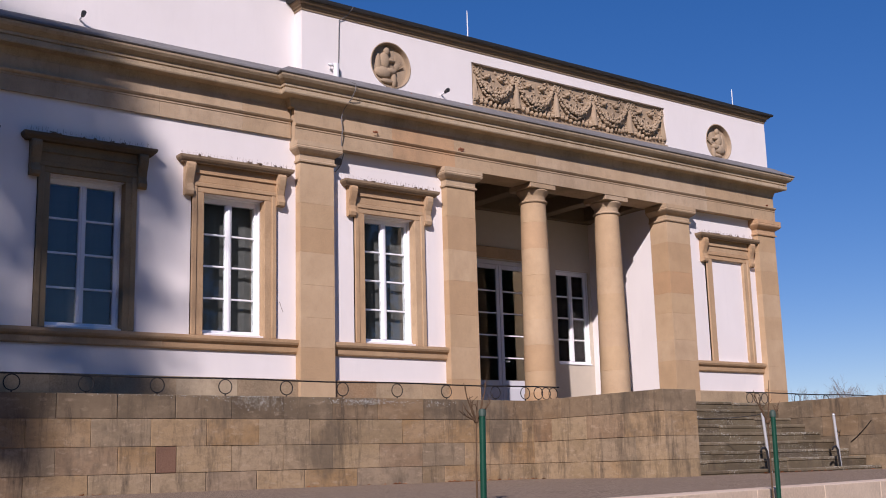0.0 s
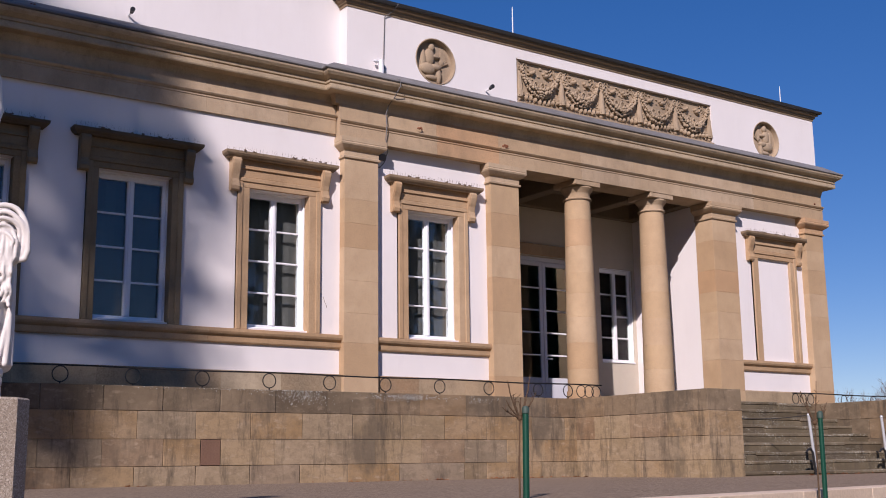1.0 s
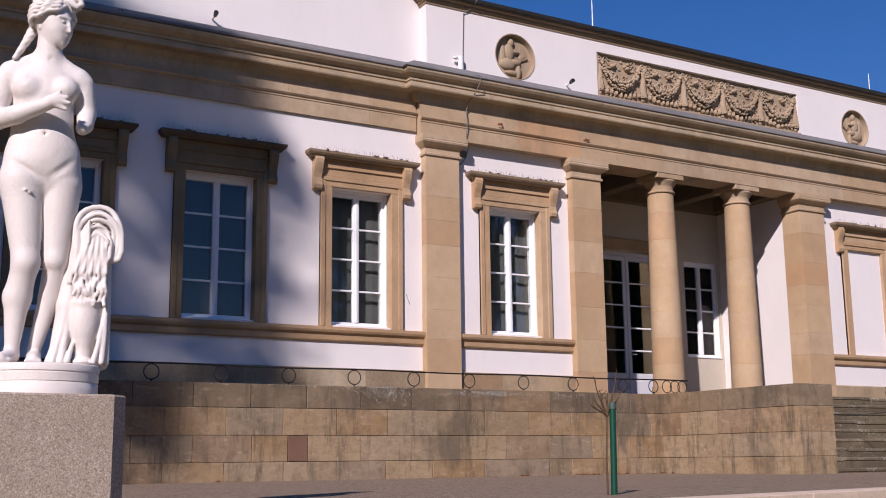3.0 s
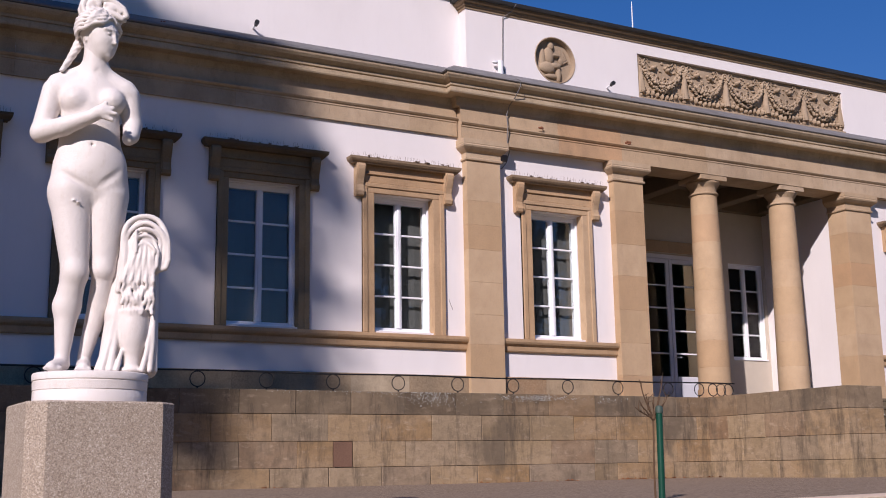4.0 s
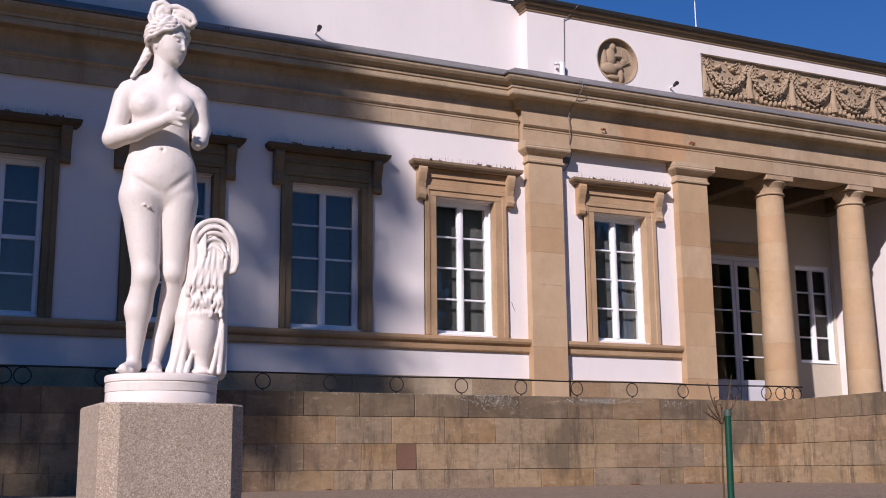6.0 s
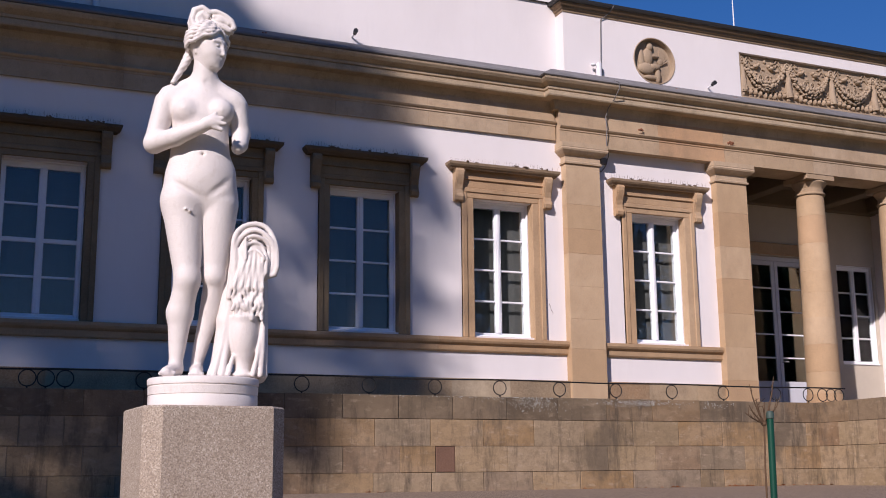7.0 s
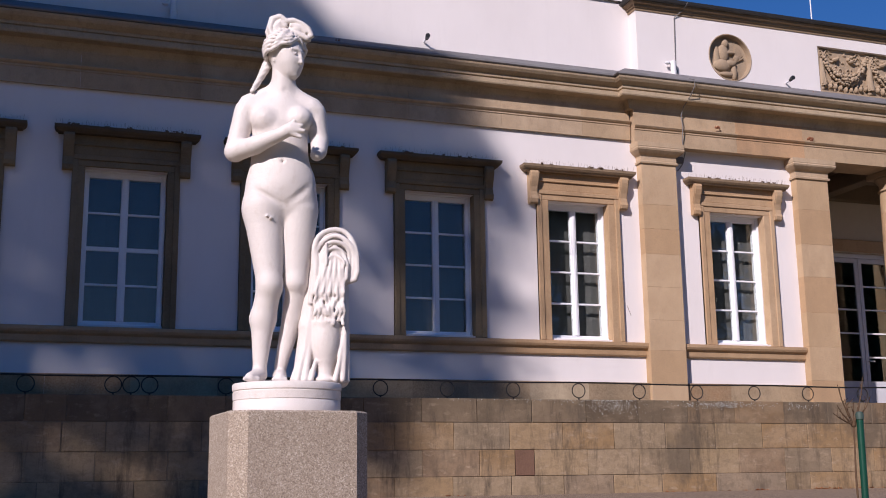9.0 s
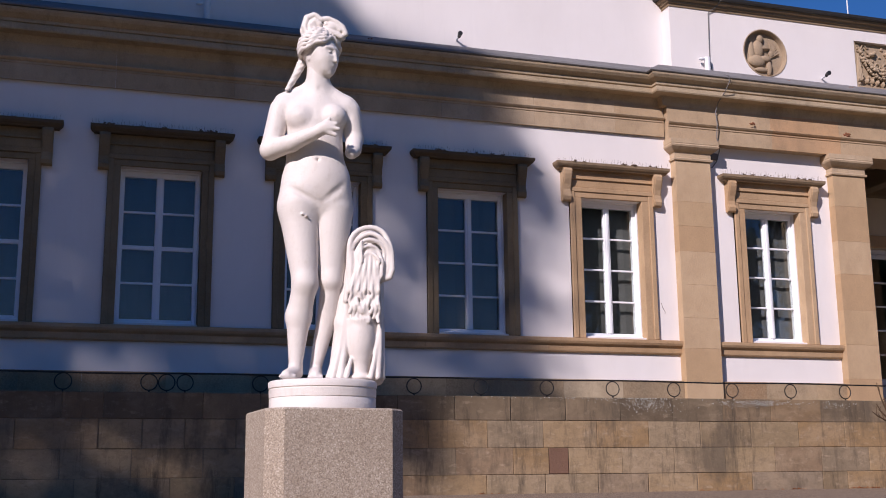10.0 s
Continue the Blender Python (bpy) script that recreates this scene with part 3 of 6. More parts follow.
# portico door: two glazed leaves, white paint greyed to stand for shade
door = thing("door_1", "white painted glazed double door, greyed for its shade, with dark panes", "door", (13.59, BACK, TERRACE), kind="structure")
dx0, dx1, dz1 = door_hole[0] + 0.004, door_hole[1] - 0.004, door_hole[3] - 0.004
mid = (dx0 + dx1) / 2
yd = BACK + 0.1
Shape().box(dx0, dx0 + 0.07, yd, yd + 0.1, TERRACE, dz1, 0.006).box(dx1 - 0.07, dx1, yd, yd + 0.1, TERRACE, dz1, 0.006).box(dx0 + 0.07, dx1 - 0.07, yd, yd + 0.1, dz1 - 0.08, dz1, 0.006).make("door_frame", SHADEWHITE, door)
for side in (-1, 1):
    a, b = sorted((mid + side * 0.004, mid + side * (mid - dx0 - 0.075)))
    leaf = Shape().box(a, a + 0.075, yd + 0.01, yd + 0.06, TERRACE + 0.01, dz1 - 0.085, 0.005).box(b - 0.075, b, yd + 0.01, yd + 0.06, TERRACE + 0.01, dz1 - 0.085, 0.005) \
        .box(a + 0.075, b - 0.075, yd + 0.01, yd + 0.06, dz1 - 0.165, dz1 - 0.085, 0.005).box(a + 0.075, b - 0.075, yd + 0.01, yd + 0.06, TERRACE + 0.01, TERRACE + 0.70, 0.005)
    leaf.box(a + 0.13, b - 0.13, yd - 0.004, yd + 0.012, TERRACE + 0.14, TERRACE + 0.56, 0.01)
    leaf = leaf.make("door_leaf", SHADEWHITE, door)
    zz = np.linspace(TERRACE + 0.70, dz1 - 0.165, 6)
    for z in zz[1:-1]:
        Shape().box(a + 0.075, b - 0.075, yd + 0.018, yd + 0.05, z - 0.014, z + 0.014, 0.004).make("glazing_bar", WHITEPAINT, leaf)
    for i in range(5):
        p = Shape().box(a + 0.075, b - 0.075, yd + 0.03, yd + 0.036, zz[i], zz[i + 1]).make("pane", GLASS, leaf)
        p.visible_shadow = False
Shape().tube([(mid + 0.03, yd - 0.05, TERRACE + 1.05), (mid + 0.14, yd - 0.05, TERRACE + 1.05)], 0.012, 8).tube([(mid + 0.04, yd - 0.05, TERRACE + 1.05), (mid + 0.04, yd + 0.02, TERRACE + 1.05)], 0.012, 8).make("door_handle", STEEL, door)


# ---------------------------------------------------------------- pilasters and columns
def capital_profile(z0):
    return [(0.0, z0), (0.025, z0 + 0.005), (0.03, z0 + 0.03), (0.008, z0 + 0.045), (0.008, z0 + 0.12), (0.03, z0 + 0.135), (0.055, z0 + 0.15),
            (0.095, z0 + 0.19), (0.105, z0 + 0.215), (0.095, z0 + 0.235), (0.10, z0 + 0.24), (0.10, z0 + 0.31), (0.0, z0 + 0.315)]


def pilaster(x0, x1, y0, y1, top, seed, label):
    p = thing("pilaster", label, "pilaster", ((x0 + x1) / 2, y0, TERRACE), "pilasters", "structure")
    r = random.Random(seed)
    z, zt = TERRACE, top - 0.315
    while z < zt - 0.01:
        h = min(r.uniform(0.36, 0.56), zt - z)
        if zt - z - h < 0.2:
            h = zt - z
        Shape().box(x0, x1, y0, y1, z + 0.0004, z + h - 0.0004, 0.0022).make("block", SANDSTONE, p)
        z += h
    c = Shape().sweep(capital_profile(zt), [(x0, y1), (x0, y0), (x1, y0), (x1, y1)])
    fixed_normals(c.make("capital", ENTSTONE, p))
    return p


pilaster(*PIER["a"], PIL, FRONT + 0.05, ARCH + 0.03, 3, "tall sandstone pilaster of pale and ochre blocks")
pilaster(*PIER["b"], PIL, PIL + 0.43, ARCH, 5, "sandstone corner pier at the edge of the portico")
pilaster(*PIER["d"], PIL, PIL + 0.43, ARCH, 8, "sandstone corner pier at the edge of the portico")
pilaster(*PIER["e"], PIL, FRONT + 0.4, ARCH, 11, "sandstone pilaster at the corner of the building")


def column(cx, seed):
    cy = PIL + 0.27
    p = thing("column", "smooth round sandstone column with plain capital", "column", (cx, cy, TERRACE), "portico columns", "structure")
    r = random.Random(seed)
    Shape().lathe([(0.275, TERRACE), (0.285, TERRACE + 0.02), (0.285, TERRACE + 0.30), (0.272, TERRACE + 0.32)], (cx, cy), 40).make("base", TRIMSTONE, p, "darker ochre base drum", True)

    def rad(z):
        t = (z - TERRACE) / 3.6
        return 0.270 - 0.048 * t ** 1.4
    z, zt = TERRACE + 0.32, ARCH - 0.32
    while z < zt - 0.01:
        h = min(r.uniform(0.32, 0.5), zt - z)
        if zt - z - h < 0.18:
            h = zt - z
        Shape().lathe([(rad(z) - 0.003, z), (rad(z), z + 0.003), (rad(z + h / 2), z + h / 2), (rad(z + h), z + h - 0.003), (rad(z + h) - 0.003, z + h)], (cx, cy), 40).make("drum", SANDSTONE, p, "", True)
        z += h
    Shape().lathe([(0.20, zt), (0.245, zt + 0.004), (0.252, zt + 0.02), (0.245, zt + 0.035), (0.222, zt + 0.04), (0.222, zt + 0.11), (0.23, zt + 0.13), (0.262, zt + 0.17), (0.284, zt + 0.205), (0.28, zt + 0.228), (0.22, zt + 0.23)], (cx, cy), 40).make("capital", ENTSTONE, p, "", True)
    Shape().box(cx - 0.29, cx + 0.29, cy - 0.288, cy + 0.288, zt + 0.231, zt + 0.317, 0.006).make("abacus", ENTSTONE, p)


column(12.79, 21)
column(14.58, 34)


# ---------------------------------------------------------------- string courses and plinth
def run(name, label, category, mat, profile, x0, x1, y, seg, jitter, seed, part_name):
    """A moulding in separate lengths of stone, side by side."""
    t = thing(name, label, category, ((x0 + x1) / 2, y, profile[0][1]), kind="structure")
    r = random.Random(seed)
    x = x0
    while x < x1 - 0.01:
        w = min(seg + r.uniform(-jitter, jitter), x1 - x)
        if x1 - x - w < seg * 0.4:
            w = x1 - x
        fixed_normals(Shape().sweep(profile, [(x + 0.001, y), (x + w - 0.001, y)]).make(part_name, mat, t))
        x += w
    return t


SILLP = [(-0.02, SILL0), (0.03, SILL0), (0.045, SILL0 + 0.02), (0.05, SILL0 + 0.09), (0.065, SILL0 + 0.10), (0.09, SILL0 + 0.12), (0.105, SILL0 + 0.15), (0.105, SILL1 - 0.01), (0.06, SILL1), (-0.02, SILL1)]
PLINTHP = [(-0.02, TERRACE), (0.075, TERRACE), (0.075, PLINTH_TOP - 0.02), (0.06, PLINTH_TOP), (-0.02, PLINTH_TOP)]
for k, (a, b) in enumerate(((-9, 8.0), (8.58, 10.70), (16.53, 18.60))):
    run("sill_course", "moulded sandstone sill course below the windows", "sill course", TRIMSTONE, SILLP, a, b, FRONT, 1.9, 0.5, 40 + k, "length")
    run("plinth", "sandstone plinth of pale, ochre and sooty blocks", "plinth", PLINTHSTONE, PLINTHP, a, b, FRONT, 0.85, 0.2, 50 + k, "block")

# ---------------------------------------------------------------- entablature
A0, A1 = ARCH + 0.085, ARCH                # the wing's architrave hangs a little higher


def architrave(z, zt):
    return [(0.0, z), (0.026, z), (0.026, z + 0.212), (0.036, z + 0.218), (0.036, z + 0.236), (0.030, z + 0.240), (0.052, z + 0.254), (0.070, z + 0.276), (0.070, z + 0.290), (0.010, z + 0.298), (0.010, zt), (0.0, zt)]


CORNICE = [(-0.05, CORN - 0.02), (0.02, CORN - 0.02), (0.03, CORN + 0.03), (0.05, CORN + 0.08), (0.065, CORN + 0.11), (0.215, CORN + 0.112), (0.225, CORN + 0.13), (0.225, CORN + 0.19), (0.205, CORN + 0.193), (0.205, CORN + 0.207), (0.228, CORN + 0.212), (0.232, CORN + 0.24), (0.222, CORN + 0.244), (0.222, CORN + 0.252),
           (0.245, CORN + 0.265), (0.30, CORN + 0.30), (0.328, CORN + 0.335), (0.335, CORN + 0.36), (-0.05, CORN + 0.37)]
WY, CY = FRONT - 0.015, PIL - 0.0
run("entablature", "sandstone architrave and frieze of the side wing", "entablature", ENTSTONE, architrave(A0, CORN), -9, 7.90, WY, 1.5, 0.35, 61, "block")
run("entablature", "sandstone architrave and frieze over pilasters and portico", "entablature", ENTSTONE, architrave(A1, CORN), 7.90, 19.18, CY, 1.45, 0.35, 62, "block")
tagged(Shape().box(7.92, 11.2, CY + 0.003, FRONT + 0.1, A1 + 0.004, 7.2).box(15.95, 19.16, CY + 0.003, FRONT + 0.3, A1 + 0.004, 7.2).box(11.2, 15.95, CY + 0.003, CY + 0.5, A1 + 0.004, 7.2).make("entablature_core", ENTSTONE),
       "sandstone core of the entablature", "entablature", kind="structure")
fixed_normals(tagged(Shape().sweep(CORNICE, [(-9, WY + 0.02), (7.86, WY + 0.02)]).make("cornice", CORNICESTONE), "projecting moulded sandstone cornice of the side wing", "cornice", kind="structure"))
fixed_normals(tagged(Shape().sweep(CORNICE, [(7.86, FRONT + 0.3), (7.86, CY + 0.01), (19.18, CY + 0.01), (19.18, FRONT + 3)]).make("cornice", CORNICESTONE),
                     "projecting moulded sandstone cornice of the middle block", "cornice", kind="structure"))
ATTIC_C, ATTIC_L = 14.12, 14.34
z = CORN + 0.372
FLASH = [(-0.5, z), (0.34, z), (0.35, z + 0.012), (0.34, z + 0.04), (0.31, z + 0.05), (0.055, z + 0.215), (-0.5, z + 0.22)]
fixed_normals(tagged(Shape().sweep(FLASH, [(-9, WY + 0.02), (7.84, WY + 0.02)]).make("flashing", LEAD), "grey lead flashing on the cornice", "flashing", kind="structure"))
fixed_normals(tagged(Shape().sweep(FLASH, [(7.84, FRONT + 0.6), (7.84, CY + 0.01), (19.19, CY + 0.01), (19.19, FRONT + 3)]).make("flashing", LEAD), "grey lead flashing on the cornice", "flashing", kind="structure"))

# ---------------------------------------------------------------- attic
PAN = (11.34, 16.10, 7.535, 8.315)
MED = [(9.69, 7.925), (17.66, 7.86)]
MED_R = 0.40                            # radius of the round sinkings
tagged(wall_with_holes(8.06, 19.17, 7.2, 8.60, [PAN, *[(x - MED_R, x + MED_R, z - MED_R, z + MED_R) for x, z in MED]], ATTIC_C, ATTIC_C + 0.19).make("attic_wall", PLASTER), "white rendered attic wall with carved panel", "wall", kind="structure")
tagged(Shape().box(8.06, 19.17, ATTIC_C + 0.19, ATTIC_C + 0.4, 7.2, 8.60).make("attic_backing", PLASTER), "white rendered attic wall core", "wall", kind="structure")
tagged(Shape().box(-9, 8.06, ATTIC_L, ATTIC_L + 0.3, 7.2, 8.9).make("attic_wall_left", PLASTER), "white rendered attic wall of the wing", "wall", kind="structure")
EAVE = [(-0.3, 8.50), (0.012, 8.50), (0.016, 8.54), (0.040, 8.55), (0.045, 8.585), (0.085, 8.60), (0.09, 8.632), (-0.3, 8.632)]
fixed_normals(tagged(Shape().sweep(EAVE, [(8.06, FRONT + 0.3), (8.06, ATTIC_C), (19.17, ATTIC_C), (19.17, FRONT + 3)]).make("eaves_moulding", HOODSTONE), "thin sandstone moulding under the roof edge", "moulding", kind="structure"))
ROOFP = [(-0.3, 8.633), (0.11, 8.633), (0.145, 8.645), (0.15, 8.685), (0.12, 8.70), (-0.3, 8.78)]
fixed_normals(tagged(Shape().sweep(ROOFP, [(8.06, FRONT + 0.3), (8.06, ATTIC_C), (19.17, ATTIC_C), (19.17, FRONT + 3)]).make("roof_edge", ROOFMETAL), "dark metal roof edge", "roof", kind="structure"))
fixed_normals(tagged(Shape().sweep([(o, z + 0.32) for o, z in ROOFP], [(-9, ATTIC_L), (8.06, ATTIC_L)]).make("roof_edge", ROOFMETAL), "dark metal roof edge", "roof", kind="structure"))
tagged(Shape().add([(-9, 14.3, 8.7), (19.1, 14.3, 8.7), (19.1, 20, 9.3), (-9, 20, 9.3), (19.1, 26, 8.7), (-9, 26, 8.7)], [(0, 1, 2, 3), (3, 2, 4, 5)]).make("roof", ROOFMETAL), "low dark metal roof", "roof", kind="structure")


# ---------------------------------------------------------------- terrace wall
def stone_course(parent, x0, x1, joints, z0, z1, face, back, mats, along="x", rough=0.008, seed=1):
    """One course of ashlar: blocks between the joints, each a little proud or shy of its neighbours."""
    r = random.Random(seed)
    cuts = [x0, *[j for j in joints if x0 + 0.08 < j < x1 - 0.08], x1]
    for a, b in zip(cuts, cuts[1:]):
        d = r.uniform(0, rough)
        g = 0.0010 + 0.0034 * r.random() ** 2
        if along == "x":
            s = Shape().box(a + 1.7 * g, b - 1.7 * g, face - d, back, z0 + g, z1 - g, 0.004)
        else:
            s = Shape().box(face - d, back, a + g, b - g, z0 + g, z1 - g, 0.0035)
        m = mats[0] if not (4.9 < (a + b) / 2 < 5.3 and 0.2 < b - a < 0.3) else REDSTONE
        s.make("stone", m, parent)


COURSES = [(EYE_GROUND - 0.05, 1.60), (1.60, 1.90), (1.90, 2.212), (2.212, WALL_TOP)]
JOINTS = [
    [-2.9, -1.9, -1.0, -0.1, 0.12, 0.85, 1.51, 2.2, 2.95, 3.66, 4.35, 5.07, 5.74, 6.39, 7.05, 7.81, 8.82, 9.19, 10.14],
    [-3.2, -2.2, -1.2, -0.25, 0.45, 1.18, 1.9, 2.6, 3.3, 3.99, 4.68, 5.12, 5.37, 6.06, 6.75, 7.45, 8.15, 8.83, 9.54, 10.21],
    [-2.7, -1.7, -0.7, 0.11, 0.55, 0.98, 1.52, 2.25, 2.95, 3.66, 4.37, 5.06, 5.74, 6.42, 7.12, 7.83, 8.51, 9.2, 9.99, 10.58],
    [-3.0, -2.1, -1.2, -0.26, 0.15, 1.16, 1.77, 2.5, 3.3, 3.98, 4.66, 5.35, 6.06, 6.76, 7.45, 8.13, 8.86, 9.53, 10.23],
]
CHEEK_X0, CHEEK_X1, CHEEK_Y = 10.80, 11.42, 9.78
RIGHT_X0, RIGHT_X1 = 15.74, 16.36
tw = thing("terrace_wall", "weathered sandstone ashlar terrace wall with sooty top course", "wall", (4, WALL_Y, EYE_GROUND), kind="structure")
for k, (z0, z1) in enumerate(COURSES):
    stone_course(tw, -4.2, CHEEK_X0 - 0.002, JOINTS[k], z0, z1, WALL_Y, WALL_Y + 0.38, [DARKWALL if k == 3 else WALLSTONE], seed=70 + k)
Shape().box(-4.2, CHEEK_X0, WALL_Y + 0.008, WALL_Y + 0.36, 1.2, WALL_TOP - 0.02).make("mortar_core", MORTAR, tw)
tw = thing("stair_cheek", "weathered ashlar cheek wall beside the stairs", "wall", (11.1, 11, EYE_GROUND), kind="structure")
YJ = [[10.42, 11.1, 11.75], [10.3, 10.95, 11.62], [10.5, 11.2, 11.9], [10.35, 11.05, 11.7]]
for k, (z0, z1) in enumerate(COURSES):
    m = [DARKWALL if k == 3 else WALLSTONE]
    stone_course(tw, CHEEK_Y, WALL_Y + 0.4, YJ[k], z0, z1, CHEEK_X0, CHEEK_X1, m, "y", 0.006, 80 + k)
Shape().box(CHEEK_X0 + 0.008, CHEEK_X1 - 0.01, CHEEK_Y + 0.008, WALL_Y + 0.38, 1.2, WALL_TOP - 0.02).make("mortar_core", MORTAR, tw)
tw = thing("stair_cheek", "weathered ashlar cheek wall with sooty streaks beside the stairs", "wall", (16, 11, EYE_GROUND), kind="structure")
for k, (z0, z1) in enumerate(COURSES):
    m = [DARKWALL if k > 0 else WALLSTONE]
    stone_course(tw, CHEEK_Y, WALL_Y + 0.4, YJ[3 - k], z0, z1, RIGHT_X0, RIGHT_X1, m, "y", 0.006, 90 + k)
Shape().box(RIGHT_X0 + 0.008, RIGHT_X1 - 0.01, CHEEK_Y + 0.008, WALL_Y + 0.38, 1.2, WALL_TOP - 0.02).make("mortar_core", MORTAR, tw)
tw = thing("terrace_wall", "weathered sandstone terrace wall beyond the stairs", "wall", (20, WALL_Y, EYE_GROUND), kind="structure")
for k, (z0, z1) in enumerate(COURSES):
    stone_course(tw, RIGHT_X1 + 0.002, 27, [RIGHT_X1 + 0.8 * i + 0.3 * (k % 2) for i in range(1, 14)], z0, z1, WALL_Y, WALL_Y + 0.38, [DARKWALL if k > 0 else WALLSTONE], seed=97 + k)

# stairs up to the terrace
st = thing("stairs", "worn lichened stone stairs up to the terrace", "stairs", (13.5, 11, EYE_GROUND), kind="structure")
for i in range(9):
    y, zt = 9.97 + 0.258 * i, 1.447 + 0.131 * i
    r = random.Random(300 + i)
    cuts = [CHEEK_X1 + 0.002, *[CHEEK_X1 + (RIGHT_X0 - CHEEK_X1) * (q + r.uniform(0.25, 0.75)) / 3 for q in range(3)], RIGHT_X0 - 0.002]
    for a, b in zip(cuts, cuts[1:]):
        dz = r.uniform(-0.014, 0.012)
        dy = r.uniform(-0.014, 0.014)
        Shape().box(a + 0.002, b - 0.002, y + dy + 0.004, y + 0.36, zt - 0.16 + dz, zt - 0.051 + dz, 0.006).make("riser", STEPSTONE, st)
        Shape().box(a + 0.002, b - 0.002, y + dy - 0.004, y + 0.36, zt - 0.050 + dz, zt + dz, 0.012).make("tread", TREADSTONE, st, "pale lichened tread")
Shape().add([(CHEEK_X1, 10.1, 1.2), (RIGHT_X0, 10.1, 1.2), (RIGHT_X0, 12.75, 1.2), (CHEEK_X1, 12.75, 1.2), (CHEEK_X1, 10.1, 1.36), (RIGHT_X0, 10.1, 1.36), (RIGHT_X0, 12.75, 2.4), (CHEEK_X1, 12.75, 2.4)],
            [(3, 2, 1, 0), (4, 5, 6, 7), (0, 1, 5, 4), (1, 2, 6, 5), (2, 3, 7, 6), (3, 0, 4, 7)]).make("rubble_core", MORTAR, st)

# ---------------------------------------------------------------- ring fence on the wall
RAIL_Z = 2.70


def ring_fence(x0, x1, rings, y, label):
    f = thing("ring_fence", label, "fence", ((x0 + x1) / 2, y, WALL_TOP), "ring fences")
    n = int((x1 - x0) / 0.5)
    pts = [(x0 + (x1 - x0) * i / n, y, RAIL_Z + 0.006 * math.sin(i * 1.3)) for i in range(n + 1)]
    Shape().tube(pts, 0.0095, 6).make("rail", IRON, f, "", True)
    for x in rings:
        c = [(x + 0.086 * math.sin(2 * math.pi * i / 26), y, RAIL_Z - 0.094 - 0.086 * math.cos(2 * math.pi * i / 26)) for i in range(26)]
        Shape().tube(c, 0.0066, 6, True).tube([(x, y, RAIL_Z - 0.18), (x, y, WALL_TOP - 0.02)], 0.009, 6).make("ring", IRON, f, "", True)


Y_F = WALL_Y + 0.16
K = Y_F / WALL_Y
ring_fence(-4.1, 11.46, [K * x for x in (-2.8, -1.95, -1.1, -0.26, 0.60, 0.78, 0.97, 1.77, 2.63, 3.50, 4.30, 5.12, 5.97, 6.79, 7.60, 8.44, 9.25, 10.11, 10.66, 10.91, 11.06, 11.20)], Y_F, "thin black iron rail on rings along the wall top")
ring_fence(15.80, 26.5, [15.88, 16.08, 16.28, 17.2, 18.05, 18.9, 19.75, 20.6, 21.45, 22.3, 23.2, 24.1, 25, 25.9], Y_F, "thin black iron rail on rings beyond the stairs")

# handrail poles on the stairs with sagging chains
def pole(x, y, z, lean, label):
    p = thing("handrail_pole", label, "pole", (x, y, z), "handrail poles")
    top = (x + lean, y, z + 0.74)
    Shape().tube([(x, y, z - 0.075), top], 0.021, 12).make("shaft", STEEL, p, "", True)
    Shape().blob(top, 0.024, 10, 6).make("knob", STEEL, p, "", True)
    k = lean / 0.74
    Shape().tube([(x - 0.040, y - 0.02, z - 0.06), (x - 0.050 + k * 0.25, y - 0.02, z + 0.24), (x - 0.085 + k * 0.27, y - 0.02, z + 0.285), (x - 0.145 + k * 0.27, y - 0.02, z + 0.275), (x - 0.185 + k * 0.25, y - 0.02, z + 0.235)], [0.020, 0.018, 0.016, 0.014, 0.012], 6) \
        .tube([(x - 0.045, y - 0.02, z + 0.02), (x, y, z + 0.02)], 0.010, 6).make("bracket", BLACKPLASTIC, p, "bent black bracket")
    return top


t1 = pole(13.05, 9.95, 1.447, -0.09, "slightly leaning pale steel pole at the foot of the stairs")
t2 = pole(14.75, 10.0, 1.447, -0.07, "slightly leaning pale steel pole near the cheek wall")


def chain(a, b, sag, label):
    a, b = Vector(a), Vector(b)
    n = max(8, int((b - a).length / 0.045))
    s = Shape()
    for i in range(n):
        t0, t1_ = i / n, (i + 1.25) / n
        p = [a.lerp(b, t) - Vector((0, 0, sag * 4 * t * (1 - t))) for t in (t0, min(1, t1_))]
        s.tube(p, 0.006, 5)
    tagged(s.make("chain", IRON), label, "chain", group="chains")


chain(t1, (12.0, 11.6, 2.35), 0.10, "sagging iron chain from a handrail pole")
chain(t2, (15.725, 10.62, 1.99), 0.13, "sagging iron chain to the cheek wall")
chain((15.725, 10.45, 1.80), (15.725, 10.06, 2.12), 0.02, "loose iron chain hanging on the cheek wall")

# ---------------------------------------------------------------- carved panel with garlands
x0, x1, z0, z1 = PAN
yb = ATTIC_C + 0.065
panel = thing("relief_panel", "carved sandstone relief of five garlands with rosettes", "relief", ((x0 + x1) / 2, ATTIC_C, z0), kind="structure")
Shape().box(x0 + 0.002, x1 - 0.002, yb, yb + 0.012, z0 + 0.002, z1 - 0.002).make("ground_slab", RELIEFSTONE, panel)
fr = Shape().box(x0 + 0.001, x0 + 0.05, ATTIC_C + 0.02, yb, z0, z1 - 0.003, 0.008).box(x1 - 0.05, x1 - 0.001, ATTIC_C + 0.03, yb, z0, z1 - 0.003, 0.008)
fr.make("border", RELIEFSTONE, panel)
dent = Shape().box(x0, x1, ATTIC_C - 0.03, yb, z0 - 0.03, z0 + 0.025, 0.004)
n = 120
